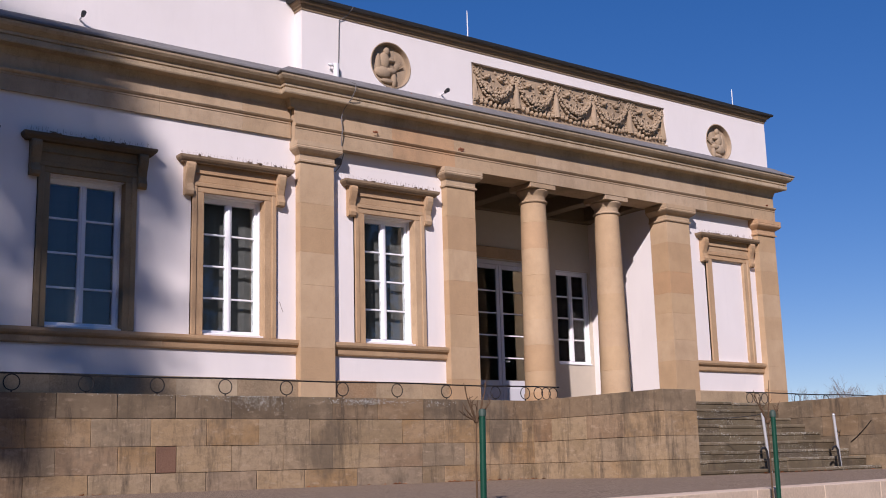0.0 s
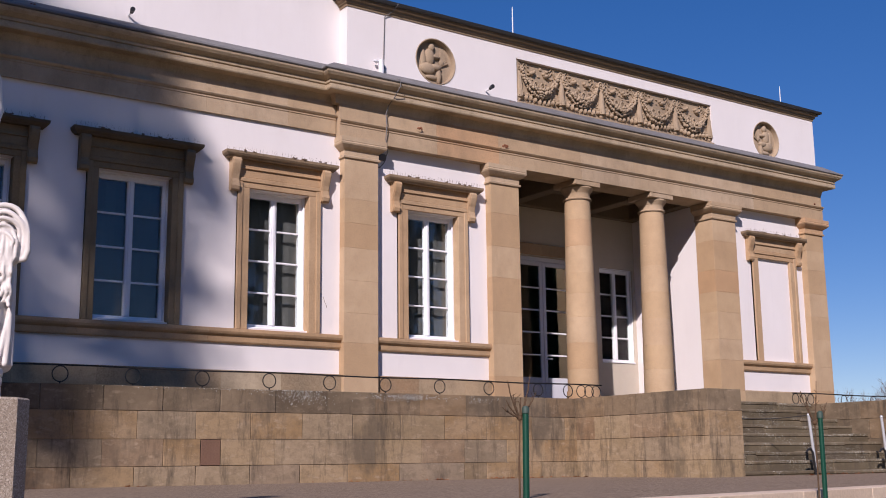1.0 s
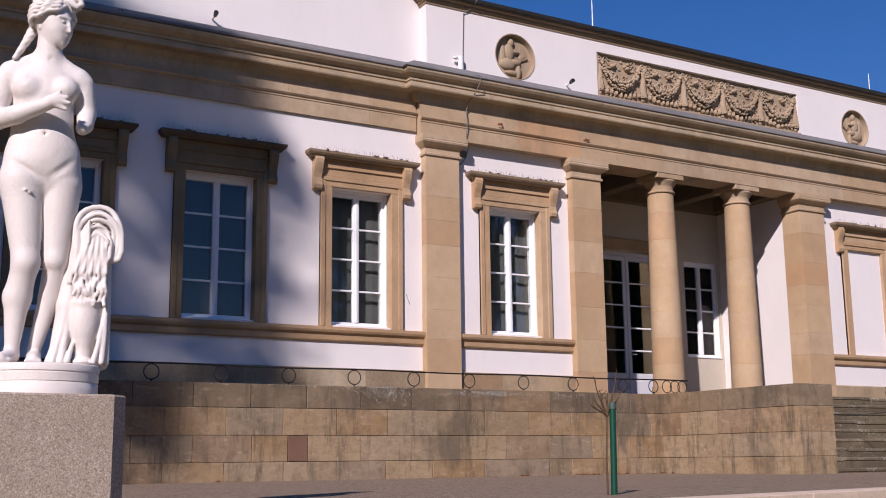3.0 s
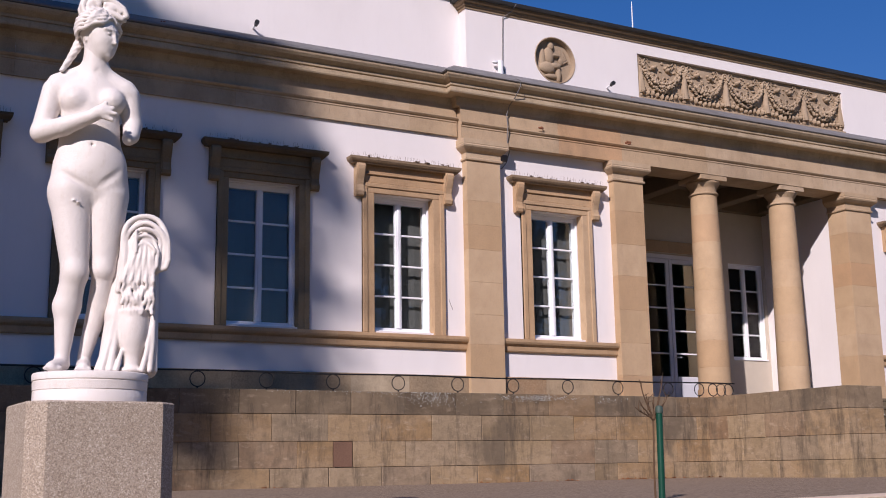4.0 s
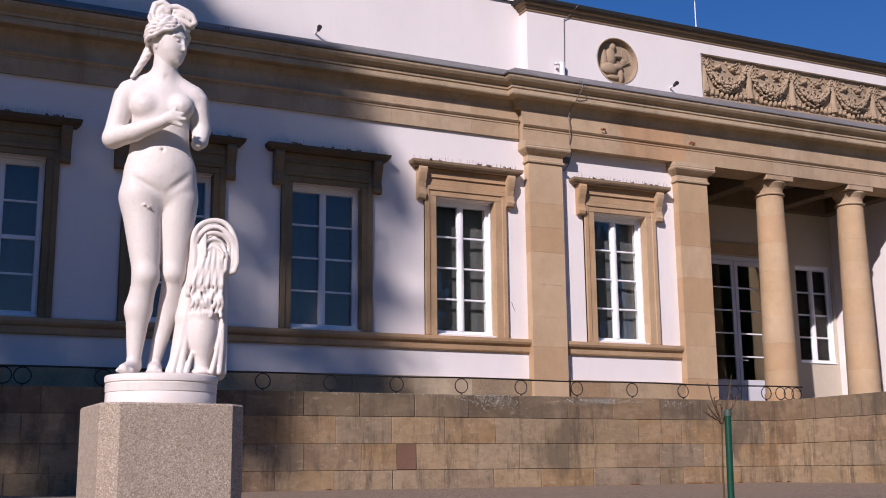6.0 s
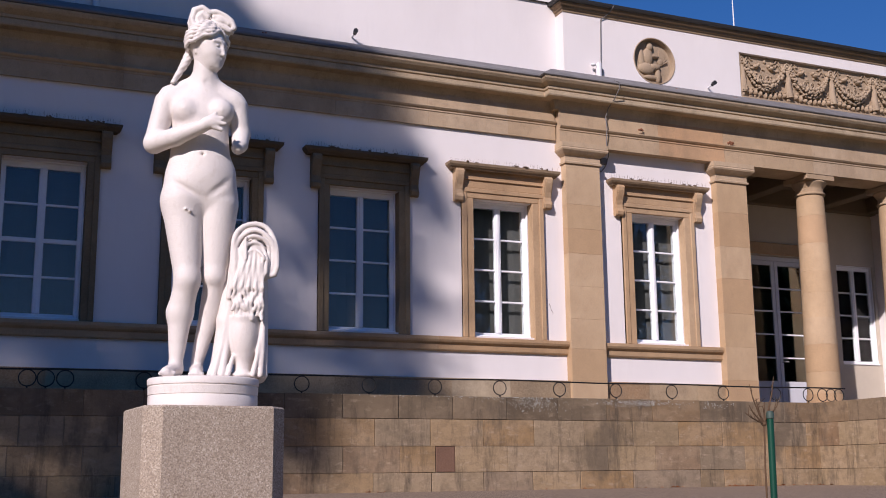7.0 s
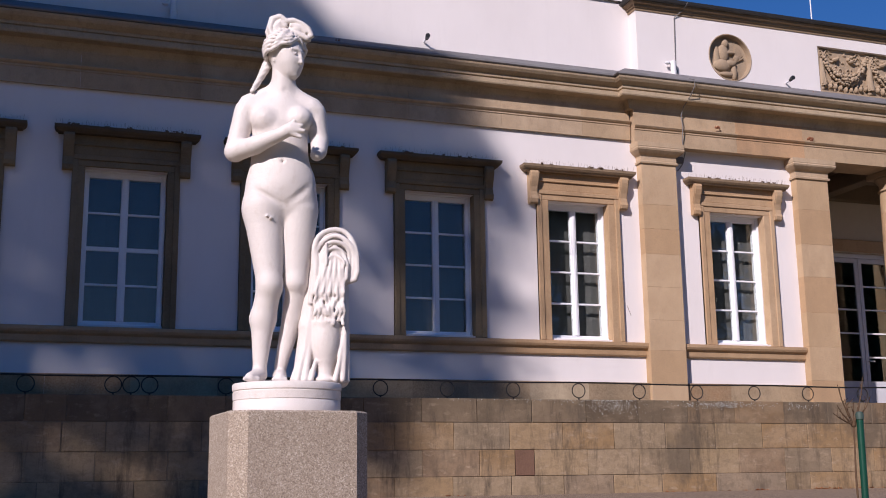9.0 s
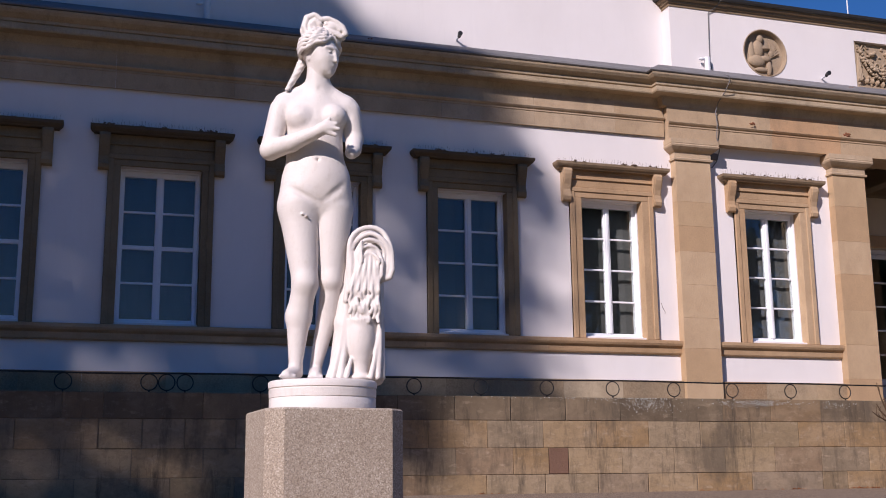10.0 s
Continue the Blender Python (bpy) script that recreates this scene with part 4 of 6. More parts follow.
for i in range(n):
    a = x0 + (x1 - x0) * i / n
    dent.box(a, a + 0.024, ATTIC_C - 0.05, ATTIC_C - 0.028, z0 - 0.03, z0 + 0.01)
dent.make("dentil_strip", RELIEFSTONE, panel)
BAY = (x1 - x0 - 0.11) / 5


def garland(cx, seed):
    r = random.Random(seed)
    s = Shape()
    half = BAY / 2 - 0.05
    for i in range(34):
        t = -1 + 2 * (i + 0.5) / 34
        z = z1 - 0.13 - 0.40 * (1 - t * t) ** 0.75
        thick = 0.024 + 0.058 * (1 - abs(t)) ** 0.6
        for q in range(5):
            a = 2 * math.pi * (q / 5 + 0.1 * r.random())
            s.blob((cx + t * half + r.uniform(-0.012, 0.012), yb - 0.03 - thick * 1.0 * max(0, math.sin(a)) - 0.01 * r.random(), z + thick * math.cos(a)),
                   r.uniform(0.015, 0.032), 7, 5)
    return s


for b in range(5):
    cx = x0 + 0.055 + BAY * (b + 0.5)
    garland(cx, 400 + b).make("garland", RELIEFSTONE, panel, "", True)
    for dx in (-0.075, 0.075):      # scrolled pair above each garland's middle
        ring = [(cx + dx + 0.045 * math.cos(2 * math.pi * i / 14), yb - 0.03, z0 + 0.40 + 0.05 * math.sin(2 * math.pi * i / 14)) for i in range(14)]
        Shape().tube(ring, 0.014, 6, True).blob((cx + dx, yb - 0.01, z0 + 0.40), (0.02, 0.02, 0.025), 7, 5).make("scroll", RELIEFSTONE, panel, "", True)
    leafs = Shape()
    r = random.Random(500 + b)
    for i in range(9):              # drapery ends and leaves below
        a = cx + (i - 4) * BAY / 9.5
        zz = z0 + 0.09 + 0.03 * r.random() + 0.05 * abs(i - 4) / 4
        leafs.blob((a, yb - 0.015, zz), (0.036 * r.uniform(0.7, 1.1), 0.06, 0.05 * r.uniform(0.7, 1.2)), 8, 6)
        leafs.blob((a + 0.03, yb - 0.01, zz + 0.06), (0.02, 0.05, 0.03), 6, 5)
    leafs.make("leaf_row", RELIEFSTONE, panel, "", True)
    fill = Shape()
    for i in range(46):             # small leaves and ribbon ends over the ground
        q = r.uniform(0.012, 0.026)
        fill.blob((cx + r.uniform(-0.47, 0.47) * BAY, yb - 0.004, r.uniform(z0 + 0.05, z1 - 0.06)), (q * r.uniform(0.8, 2.0), 0.022, q), 7, 5)
    for side in (-1, 1):
        for dz in (0.0, 0.05):
            fill.tube([(cx + side * (BAY * 0.46 - 0.22 * k / 6), yb - 0.012, z1 - 0.11 - dz - 0.05 * math.sin(k * 1.4) + 0.012 * k * (1 - dz * 10)) for k in range(7)], [0.016, 0.015, 0.014, 0.013, 0.012, 0.011, 0.008], 6)
    fill.make("ribbon", RELIEFSTONE, panel, "", True)
    birds = Shape()
    for dx, tilt in ((-0.16, 1), (0.15, -1)):
        birds.blob((cx + dx, yb - 0.02, z0 + 0.59), (0.055, 0.06, 0.036), 9, 6).blob((cx + dx + 0.05 * tilt, yb - 0.02, z0 + 0.625), (0.026, 0.05, 0.03), 7, 5)
        birds.blob((cx + dx - 0.06 * tilt, yb - 0.012, z0 + 0.56), (0.045, 0.02, 0.02), 7, 5)
    birds.make("carved_bud", RELIEFSTONE, panel, "", True)
for b in range(6):
    cx = x0 + 0.075 + BAY * b - (0.02 if b == 5 else 0)
    w = 0.75 if b in (0, 5) else 1.0
    ro = Shape()
    ring = [(cx + 0.05 * w * math.cos(2 * math.pi * i / 16), yb - 0.035, z1 - 0.115 + 0.05 * math.sin(2 * math.pi * i / 16)) for i in range(16)]
    ro.tube(ring, 0.016, 6, True).blob((cx, yb - 0.03, z1 - 0.115), (0.025, 0.03, 0.025), 8, 6)
    ro.make("rosette", RELIEFSTONE, panel, "", True)
    tas = Shape()
    tas.tube([(cx, yb - 0.02, z1 - 0.18), (cx + 0.012, yb - 0.03, z1 - 0.32), (cx - 0.004, yb - 0.03, z1 - 0.48), (cx + 0.008, yb - 0.03, z0 + 0.12)], [0.022 * w, 0.045 * w, 0.06 * w, 0.075 * w], 10)
    for dx in (-0.035, 0.0, 0.035):
        tas.tube([(cx + dx * 0.3, yb - 0.045, z1 - 0.2), (cx + dx * 1.2 * w, yb - 0.075, z0 + 0.14)], [0.008, 0.015], 6)
    tas.blob((cx, yb - 0.02, z0 + 0.09), (0.05 * w, 0.035, 0.045), 8, 6)
    tas.make("tassel", RELIEFSTONE, panel, "", True)


def medallion(cx, cz, flip):
    m = thing("medallion", "round carved sandstone medallion sunk in the render, with a plain raised figure", "medallion", (cx, ATTIC_C, cz), "medallions", "structure")
    seg, R, sink = 64, MED_R - 0.012, 0.085
    ring, plate = [(math.cos(2 * math.pi * i / seg), math.sin(2 * math.pi * i / seg)) for i in range(seg)], Shape()
    v = []
    for c, s in ring:                       # square of render with a round hole
        k = MED_R / max(abs(c), abs(s))
        v += [(cx + k * c, ATTIC_C, cz + k * s), (cx + R * c, ATTIC_C, cz + R * s)]
    fixed_normals(plate.add(v, [(2 * i, 2 * ((i + 1) % seg), 2 * ((i + 1) % seg) + 1, 2 * i + 1) for i in range(seg)]).make("surround", PLASTER, m, "white rendered edge"))
    rim = Shape()
    for (ra, ya), (rb, yb_) in zip(((R, 0.0), (R - 0.004, -0.008), (R - 0.016, -0.008), (R - 0.022, 0.004)), ((R - 0.004, -0.008), (R - 0.016, -0.008), (R - 0.022, 0.004), (R - 0.030, sink))):
        v = []
        for c, s in ring:
            v += [(cx + ra * c, ATTIC_C + ya, cz + ra * s), (cx + rb * c, ATTIC_C + yb_, cz + rb * s)]
        rim.add(v, [(2 * i, 2 * i + 1, 2 * ((i + 1) % seg) + 1, 2 * ((i + 1) % seg)) for i in range(seg)])
    rim.make("rim", RELIEFSTONE, m, "", True)
    v = [(cx, ATTIC_C + sink - 0.001, cz)] + [(cx + (R - 0.025) * c, ATTIC_C + sink - 0.001, cz + (R - 0.025) * s) for c, s in ring]
    fixed_normals(Shape().add(v, [(0, 1 + i, 1 + (i + 1) % seg) for i in range(seg)]).make("disc", RELIEFSTONE, m))
    fig = Shape()
    y = ATTIC_C + sink - 0.012
    f = flip
    for dx, dz, rx, rz, d in ((-0.03, 0.20, 0.055, 0.06, 0.05), (-0.06, 0.07, 0.085, 0.12, 0.05), (-0.09, -0.09, 0.14, 0.085, 0.055), (0.03, -0.06, 0.10, 0.05, 0.06), (0.08, -0.17, 0.045, 0.11, 0.05),
                              (-0.02, -0.20, 0.12, 0.035, 0.035), (0.02, 0.08, 0.10, 0.028, 0.05), (0.13, 0.02, 0.05, 0.05, 0.03), (-0.16, 0.02, 0.05, 0.15, 0.03)):
        fig.blob((cx + f * dx * 1.22, y, cz + dz * 1.25), (rx * 1.12, d, rz * 1.2), 14, 9)
    for i in range(7):
        a = 0.35 + 0.18 * i
        fig.tube([(cx + f * 0.12, y, cz - 0.05), (cx + f * (0.12 + 0.16 * math.cos(a)), y - 0.01, cz - 0.05 + 0.30 * math.sin(a) * 0.9)], [0.012, 0.02], 6)
    fig.make("carving", RELIEFSTONE, m, "", True)


medallion(*MED[0], 1)
medallion(*MED[1], -1)


# ---------------------------------------------------------------- roof things
def rod(x, y, z0, h):
    r = thing("lightning_rod", "thin pale lightning rod on the roof", "lightning rod", (x, y, z0), "lightning rods")
    Shape().tube([(x, y, z0 - 0.1), (x, y, z0 + h * 0.9), (x, y, z0 + h)], [0.012, 0.009, 0.004], 7).make("rod", WHITEPLASTIC, r, "", True)
    Shape().box(x - 0.03, x + 0.03, y - 0.03, y + 0.03, z0 - 0.06, z0 + 0.03, 0.005).make("foot", ROOFMETAL, r)


rod(11.36, ATTIC_C + 0.10, 8.72, 0.56)
rod(18.32, ATTIC_C + 0.10, 8.72, 0.42)


def spotlight(x, y, z):
    s = thing("spotlight", "small black spotlight on a white bracket above the cornice", "spotlight", (x, y, z), "spotlights")
    Shape().tube([(x, y + 0.13, z + 0.01), (x, y + 0.02, z + 0.02)], 0.014, 8).make("bracket", WHITEPLASTIC, s, "", True)
    Shape().tube([(x + 0.005, y + 0.03, z + 0.02), (x, y - 0.02, z + 0.035), (x - 0.012, y - 0.075, z + 0.03)], [0.024, 0.032, 0.034], 12).make("housing", BLACKPLASTIC, s, "", True)


spotlight(4.75, ATTIC_L - 0.14, 7.66)
spotlight(10.68, ATTIC_C - 0.14, 7.60)


def vent_pipe(x, y, z, h):
    p = thing("vent_pipe", "short white plastic pipe on the lead flashing", "pipe", (x, y, z), "vent pipes")
    Shape().tube([(x, y, z), (x, y, z + h)], 0.045, 14).make("tube", WHITEPLASTIC, p, "", True)
    Shape().blob((x - 0.10, y - 0.01, z + h * 0.85), (0.05, 0.03, 0.025), 10, 6).make("side_cap", WHITEPLASTIC, p, "", True)


vent_pipe(8.63, ATTIC_C - 0.06, 7.46, 0.26)
vent_pipe(1.25, ATTIC_L - 0.08, 7.40, 0.40)

cable = Shape()
cable.tube([(8.88, ATTIC_C - 0.17, 8.66), (8.86, ATTIC_C - 0.05, 8.58), (8.72, ATTIC_C - 0.015, 8.46), (8.70, ATTIC_C - 0.012, 7.7), (8.72, ATTIC_C - 0.05, 7.50), (8.76, CY - 0.365, 7.32), (8.76, CY - 0.36, 7.22), (8.74, CY - 0.26, 7.10),
            (8.71, CY - 0.10, 6.98), (8.69, CY - 0.05, 6.85), (8.68, CY - 0.095, 6.66), (8.68, CY - 0.06, 6.45), (8.70, CY - 0.05, 6.36), (8.74, CY - 0.02, 6.28), (8.76, FRONT - 0.03, 6.14), (8.68, FRONT - 0.02, 6.04), (8.62, FRONT - 0.015, 6.05)], 0.0075, 6)
tagged(cable.make("conductor_cable", LEAD, None, "", True), "thin grey lightning conductor cable down the facade", "cable")
cable = Shape().tube([(8.605, FRONT - 0.018, 6.05), (8.605, FRONT - 0.018, 2.5)], 0.012, 8)
tagged(cable.make("drain_cable", IRON, None, "", True), "dark cable running down beside a pilaster", "cable")
tagged(Shape().box(8.66, 8.78, FRONT - 0.05, FRONT - 0.002, 6.16, 6.26, 0.01).make("junction_box", LEAD), "small grey junction box beside a pilaster capital", "junction box")

# bits of rusty debris on the mouldings
for x, y, z, q in ((9.30, PIL - 0.06, 6.70, 1.0), (10.98, PIL - 0.06, 6.66, 1.3), (9.95, ATTIC_C - 0.2, 7.40, 0.8), (11.05, ATTIC_C - 0.2, 7.39, 0.9), (3.4, FRONT - 0.2, 7.38, 0.8), (18.9, PIL - 0.06, 6.66, 0.6), (4.1, FRONT - 0.2, 7.38, 0.6)):
    s = Shape()
    for i in range(7):
        s.blob((x + rng.uniform(-0.04, 0.04) * q, y + rng.uniform(-0.015, 0.015), z + 0.012 + 0.03 * q * rng.random()), (0.02 * q, 0.014, 0.016 * q), 6, 4)
    tagged(s.make("debris", BROWNDEBRIS), "clump of rusty brown dry debris on a moulding", "debris", group="debris on mouldings", kind="stuff")


# ---------------------------------------------------------------- statue on its pedestal
FACE = radians(11.5)
ST_X, ST_Y = 5.0 * math.sin(FACE), 5.0 * math.cos(FACE)
PL_TOP = 2.005
ped = Shape()
w, d_, c = 0.299, 0.270, 0.0685
plan = [(-w + c, -d_), (w - c, -d_), (w, -d_ + c), (w, d_ - c), (w - c, d_), (-w + c, d_), (-w, d_ - c), (-w, -d_ + c)]
rings = [(0.0, 0.0), (0.0, 0.487), (0.007, 0.495)]
v = [(x * (1 - s / w), y * (1 - s / d_), z) for s, z in rings for x, y in plan]
f = [(k * 8 + i, k * 8 + (i + 1) % 8, k * 8 + 8 + (i + 1) % 8, k * 8 + 8 + i) for k in range(2) for i in range(8)] + [tuple(reversed(range(8))), tuple(range(16, 24))]
pedestal = ped.add(v, f).make("pedestal", AGGREGATE)
pedestal.matrix_world = pose(0.951, 4.922, EYE_GROUND, 0, 0, 3.0)
tagged(pedestal, "rough washed concrete pedestal with chamfered corners", "pedestal")


def clay(prims, lo, hi, h):
    """A closed surface round smoothly blended capsules and ellipsoids, by surface nets on a grid of step h."""
    n = [int((b - a) / h) + 1 for a, b in zip(lo, hi)]
    gx_, gy_, gz_ = np.meshgrid(*[np.linspace(a, a + h * (k - 1), k, dtype=np.float32) for a, k in zip(lo, n)], indexing="ij")
    p = np.stack([gx_, gy_, gz_], -1)
    field = np.full(gx_.shape, 9.0, np.float32)
    for kind, a, b, r0, r1, k in prims:
        hollow, kind = kind in ("cut", "groove"), {"cut": "egg", "groove": "cap"}.get(kind, kind)
        a = np.array(a, np.float32)
        if kind == "line":
            lo_i, hi_i = a.min(0) - max(r0, r1) - 0.06, a.max(0) + max(r0, r1) + 0.06
        elif kind == "cap":
            ba = np.array(b, np.float32) - a
            lo_i = np.minimum(a, a + ba) - max(r0, r1) - 0.12
            hi_i = np.maximum(a, a + ba) + max(r0, r1) + 0.12
        else:
            lo_i, hi_i = a - np.array(b) - 0.12, a + np.array(b) + 0.12
        sl = tuple(slice(max(0, int((lo_i[i] - lo[i]) / h)), min(n[i], int((hi_i[i] - lo[i]) / h) + 2)) for i in range(3))
        q = p[sl]
        if q.size == 0:
            continue
        if kind == "line":
            d = np.full(q.shape[:3], 9.0, np.float32)
            for e, (pa, pb) in enumerate(zip(a, a[1:])):
                ba = pb - pa
                t = np.clip(((q - pa) @ ba) / max(1e-9, float(ba @ ba)), 0, 1)
                d = np.minimum(d, np.linalg.norm(q - pa - t[..., None] * ba, axis=-1) - (r0 + (r1 - r0) * (e + t) / (len(a) - 1)))
        elif kind == "cap":
            t = np.clip(((q - a) @ ba) / max(1e-9, float(ba @ ba)), 0, 1)
            d = np.linalg.norm(q - a - t[..., None] * ba, axis=-1) - (r0 + (r1 - r0) * t)
        else:
            e = (q - a) / np.array(b, np.float32)
            ln = np.linalg.norm(e, axis=-1)
            d = (ln - 1) * ln / np.maximum(1e-6, np.linalg.norm(e / np.array(b, np.float32), axis=-1))
        old = field[sl]
        if hollow:
            m = np.clip(0.5 - 0.5 * (old + d) / k, 0, 1)
            field[sl] = old * (1 - m) - d * m + k * m * (1 - m)
            continue
        m = np.clip(0.5 + 0.5 * (old - d) / k, 0, 1)
        field[sl] = old * (1 - m) + d * m - k * m * (1 - m)
    inside = field < 0
    cell = np.zeros([k - 1 for k in n], int)
    for i in range(8):
        cell += inside[i & 1:n[0] - 1 + (i & 1), i >> 1 & 1:n[1] - 1 + (i >> 1 & 1), i >> 2 & 1:n[2] - 1 + (i >> 2 & 1)]
    act = np.argwhere((cell > 0) & (cell < 8))
    index = -np.ones(cell.shape, int)
    index[tuple(act.T)] = np.arange(len(act))
    total, count = np.zeros((len(act), 3)), np.zeros((len(act), 1))
    corners = [np.array([i & 1, i >> 1 & 1, i >> 2 & 1]) for i in range(8)]
    for i in range(8):
        for ax in range(3):
            if corners[i][ax]:
                continue
            j = i | 1 << ax
            va, vb = field[tuple((act + corners[i]).T)], field[tuple((act + corners[j]).T)]
            cross = (va < 0) != (vb < 0)
            t = np.where(cross, va / np.where(cross, va - vb, 1), 0)
            step = np.zeros((len(act), 3))
            step[:, ax] = t
            total += cross[:, None] * (act + corners[i] + step)
            count += cross[:, None]
    verts = np.array(lo) + h * total / np.maximum(count, 1)
    faces = []
    for ax in range(3):
        u, w_ = (ax + 1) % 3, (ax + 2) % 3
        s0, s1 = [slice(None)] * 3, [slice(None)] * 3
        s0[ax], s1[ax] = slice(0, n[ax] - 1), slice(1, n[ax])
        ch = inside[tuple(s0)] != inside[tuple(s1)]
        e = np.argwhere(ch)
        e = e[(e[:, u] > 0) & (e[:, w_] > 0) & (e[:, u] < n[u] - 1) & (e[:, w_] < n[w_] - 1)]
        du, dw = np.zeros(3, int), np.zeros(3, int)
        du[u], dw[w_] = 1, 1
        quad = np.stack([index[tuple((e - du - dw).T)], index[tuple((e - dw).T)], index[tuple(e.T)], index[tuple((e - du).T)]], 1)
        flip = ~inside[tuple(e.T)]
        quad[flip] = quad[flip][:, ::-1]
        faces.append(quad)
    return verts, np.concatenate(faces)


def cap(a, b, r0, r1=None, k=0.025):
    return ("cap", a, b, r0, r0 if r1 is None else r1, k)


def egg(a, r, k=0.03):
    return ("egg", a, r, 0, 0, k)


def scoop(a, r, k=0.006):
    return ("cut", a, r, 0, 0, k)


def line(pts, r0, r1=None, k=0.004):
    return ("line", pts, None, r0, r0 if r1 is None else r1, k)


def groove(a, b, r0, k=0.02):
    return ("groove", a, b, r0, r0, k)


# u to the side, w towards the front, v up; metres above the round base
BODY = [
    egg((-0.10, 0.0, 1.17), (0.128, 0.088, 0.150), 0.04), cap((-0.225, -0.005, 1.245), (0.035, -0.01, 1.252), 0.055, 0.055, 0.05),
    cap((-0.105, -0.015, 1.352), (-0.245, -0.01, 1.282), 0.040, 0.044, 0.03), cap((-0.065, -0.015, 1.345), (0.04, -0.01, 1.27), 0.040, 0.046, 0.03),
    egg((-0.100, 0.0, 1.04), (0.128, 0.078, 0.12), 0.05), egg((-0.092, 0.004, 0.92), (0.152, 0.085, 0.12), 0.05), egg((-0.086, 0.026, 0.895), (0.090, 0.066, 0.11), 0.06),
    egg((-0.165, 0.0, 0.80), (0.096, 0.092, 0.13), 0.05), egg((-0.020, -0.02, 0.80), (0.096, 0.088, 0.13), 0.05),
    egg((-0.166, 0.050, 1.192), (0.060, 0.054, 0.058), 0.018), egg((-0.014, 0.050, 1.195), (0.058, 0.054, 0.058), 0.018), egg((-0.172, 0.098, 1.190), (0.008, 0.008, 0.008), 0.008), egg((-0.006, 0.098, 1.193), (0.008, 0.008, 0.008), 0.008),
    cap((-0.092, -0.012, 1.28), (-0.088, 0.002, 1.44), 0.060, 0.052, 0.03),
    # arm bent across the body
    cap((-0.258, 0.0, 1.245), (-0.300, 0.02, 1.045), 0.050, 0.045, 0.010), cap((-0.300, 0.02, 1.045), (-0.205, 0.10, 1.055), 0.046, 0.040, 0.012),
    cap((-0.205, 0.10, 1.055), (-0.085, 0.155, 1.095), 0.040, 0.028, 0.010), egg((-0.050, 0.165, 1.110), (0.044, 0.024, 0.030), 0.015),
    cap((-0.04, 0.168, 1.128), (-0.005, 0.172, 1.128), 0.012, 0.010, 0.005), cap((-0.035, 0.172, 1.108), (0.006, 0.176, 1.102), 0.012, 0.010, 0.005),
    cap((-0.04, 0.170, 1.088), (-0.008, 0.172, 1.076), 0.012, 0.010, 0.005), cap((-0.055, 0.165, 1.135), (-0.035, 0.172, 1.150), 0.010, 0.009, 0.008),
    # broken arm
    cap((0.060, -0.005, 1.245), (0.080, -0.01, 1.115), 0.048, 0.042, 0.010), cap((0.080, -0.01, 1.115), (0.076, 0.035, 1.050), 0.042, 0.036, 0.010), cap((0.076, 0.035, 1.050), (0.066, 0.055, 1.030), 0.033, 0.030, 0.006),
    # legs: one straight, the other bent and set back
    cap((-0.168, 0.0, 0.78), (-0.135, 0.03, 0.43), 0.092, 0.055, 0.025), cap((-0.135, 0.03, 0.43), (-0.162, -0.01, 0.29), 0.053, 0.056, 0.025), cap((-0.162, -0.01, 0.29), (-0.172, -0.01, 0.08), 0.054, 0.030, 0.025),
    egg((-0.135, 0.050, 0.445), (0.034, 0.03, 0.04), 0.03), cap((-0.172, -0.02, 0.045), (-0.21, 0.085, 0.024), 0.034, 0.022, 0.02),
    cap((-0.012, -0.02, 0.78), (-0.022, -0.012, 0.45), 0.090, 0.054, 0.004), cap((-0.016, -0.012, 0.45), (-0.034, -0.055, 0.30), 0.048, 0.047, 0.006), cap((-0.034, -0.055, 0.30), (-0.084, -0.075, 0.08), 0.046, 0.028, 0.006),
    egg((-0.018, 0.010, 0.455), (0.032, 0.03, 0.038), 0.03), cap((-0.086, -0.07, 0.045), (-0.085, 0.05, 0.024), 0.032, 0.024, 0.01),
    # folds of hip and groin, navel, dip under the breastbone
    groove((-0.215, 0.090, 0.860), (-0.076, 0.097, 0.782), 0.004, 0.026), groove((-0.070, 0.097, 0.782), (0.052, 0.069, 0.890), 0.004, 0.026), groove((-0.072, 0.098, 0.775), (-0.074, 0.075, 0.58), 0.007, 0.014),
    scoop((-0.086, 0.096, 0.985), (0.007, 0.016, 0.009), 0.008), groove((-0.090, 0.098, 1.16), (-0.088, 0.104, 1.03), 0.003, 0.02), groove((-0.078, 0.058, 1.335), (-0.066, 0.068, 1.325), 0.005, 0.02),
    egg((-0.150, 0.094, 0.733), (0.008, 0.010, 0.006), 0.004), egg((-0.132, 0.092, 0.724), (0.008, 0.010, 0.006), 0.004),
]
for i in range(5):
    BODY.append(cap((-0.226 + 0.013 * i, 0.09 - 0.004 * i, 0.02), (-0.232 + 0.013 * i, 0.108 - 0.006 * i, 0.016), 0.010, 0.009, 0.005))
    BODY.append(cap((-0.108 + 0.0125 * i, 0.055, 0.02), (-0.110 + 0.0125 * i, 0.075 - 0.003 * i, 0.016), 0.0095, 0.0085, 0.004))
# head, turned to one side and bowed, with waved hair and a knotted bow on top
TURN_H, BOW_H = radians(50), radians(13)


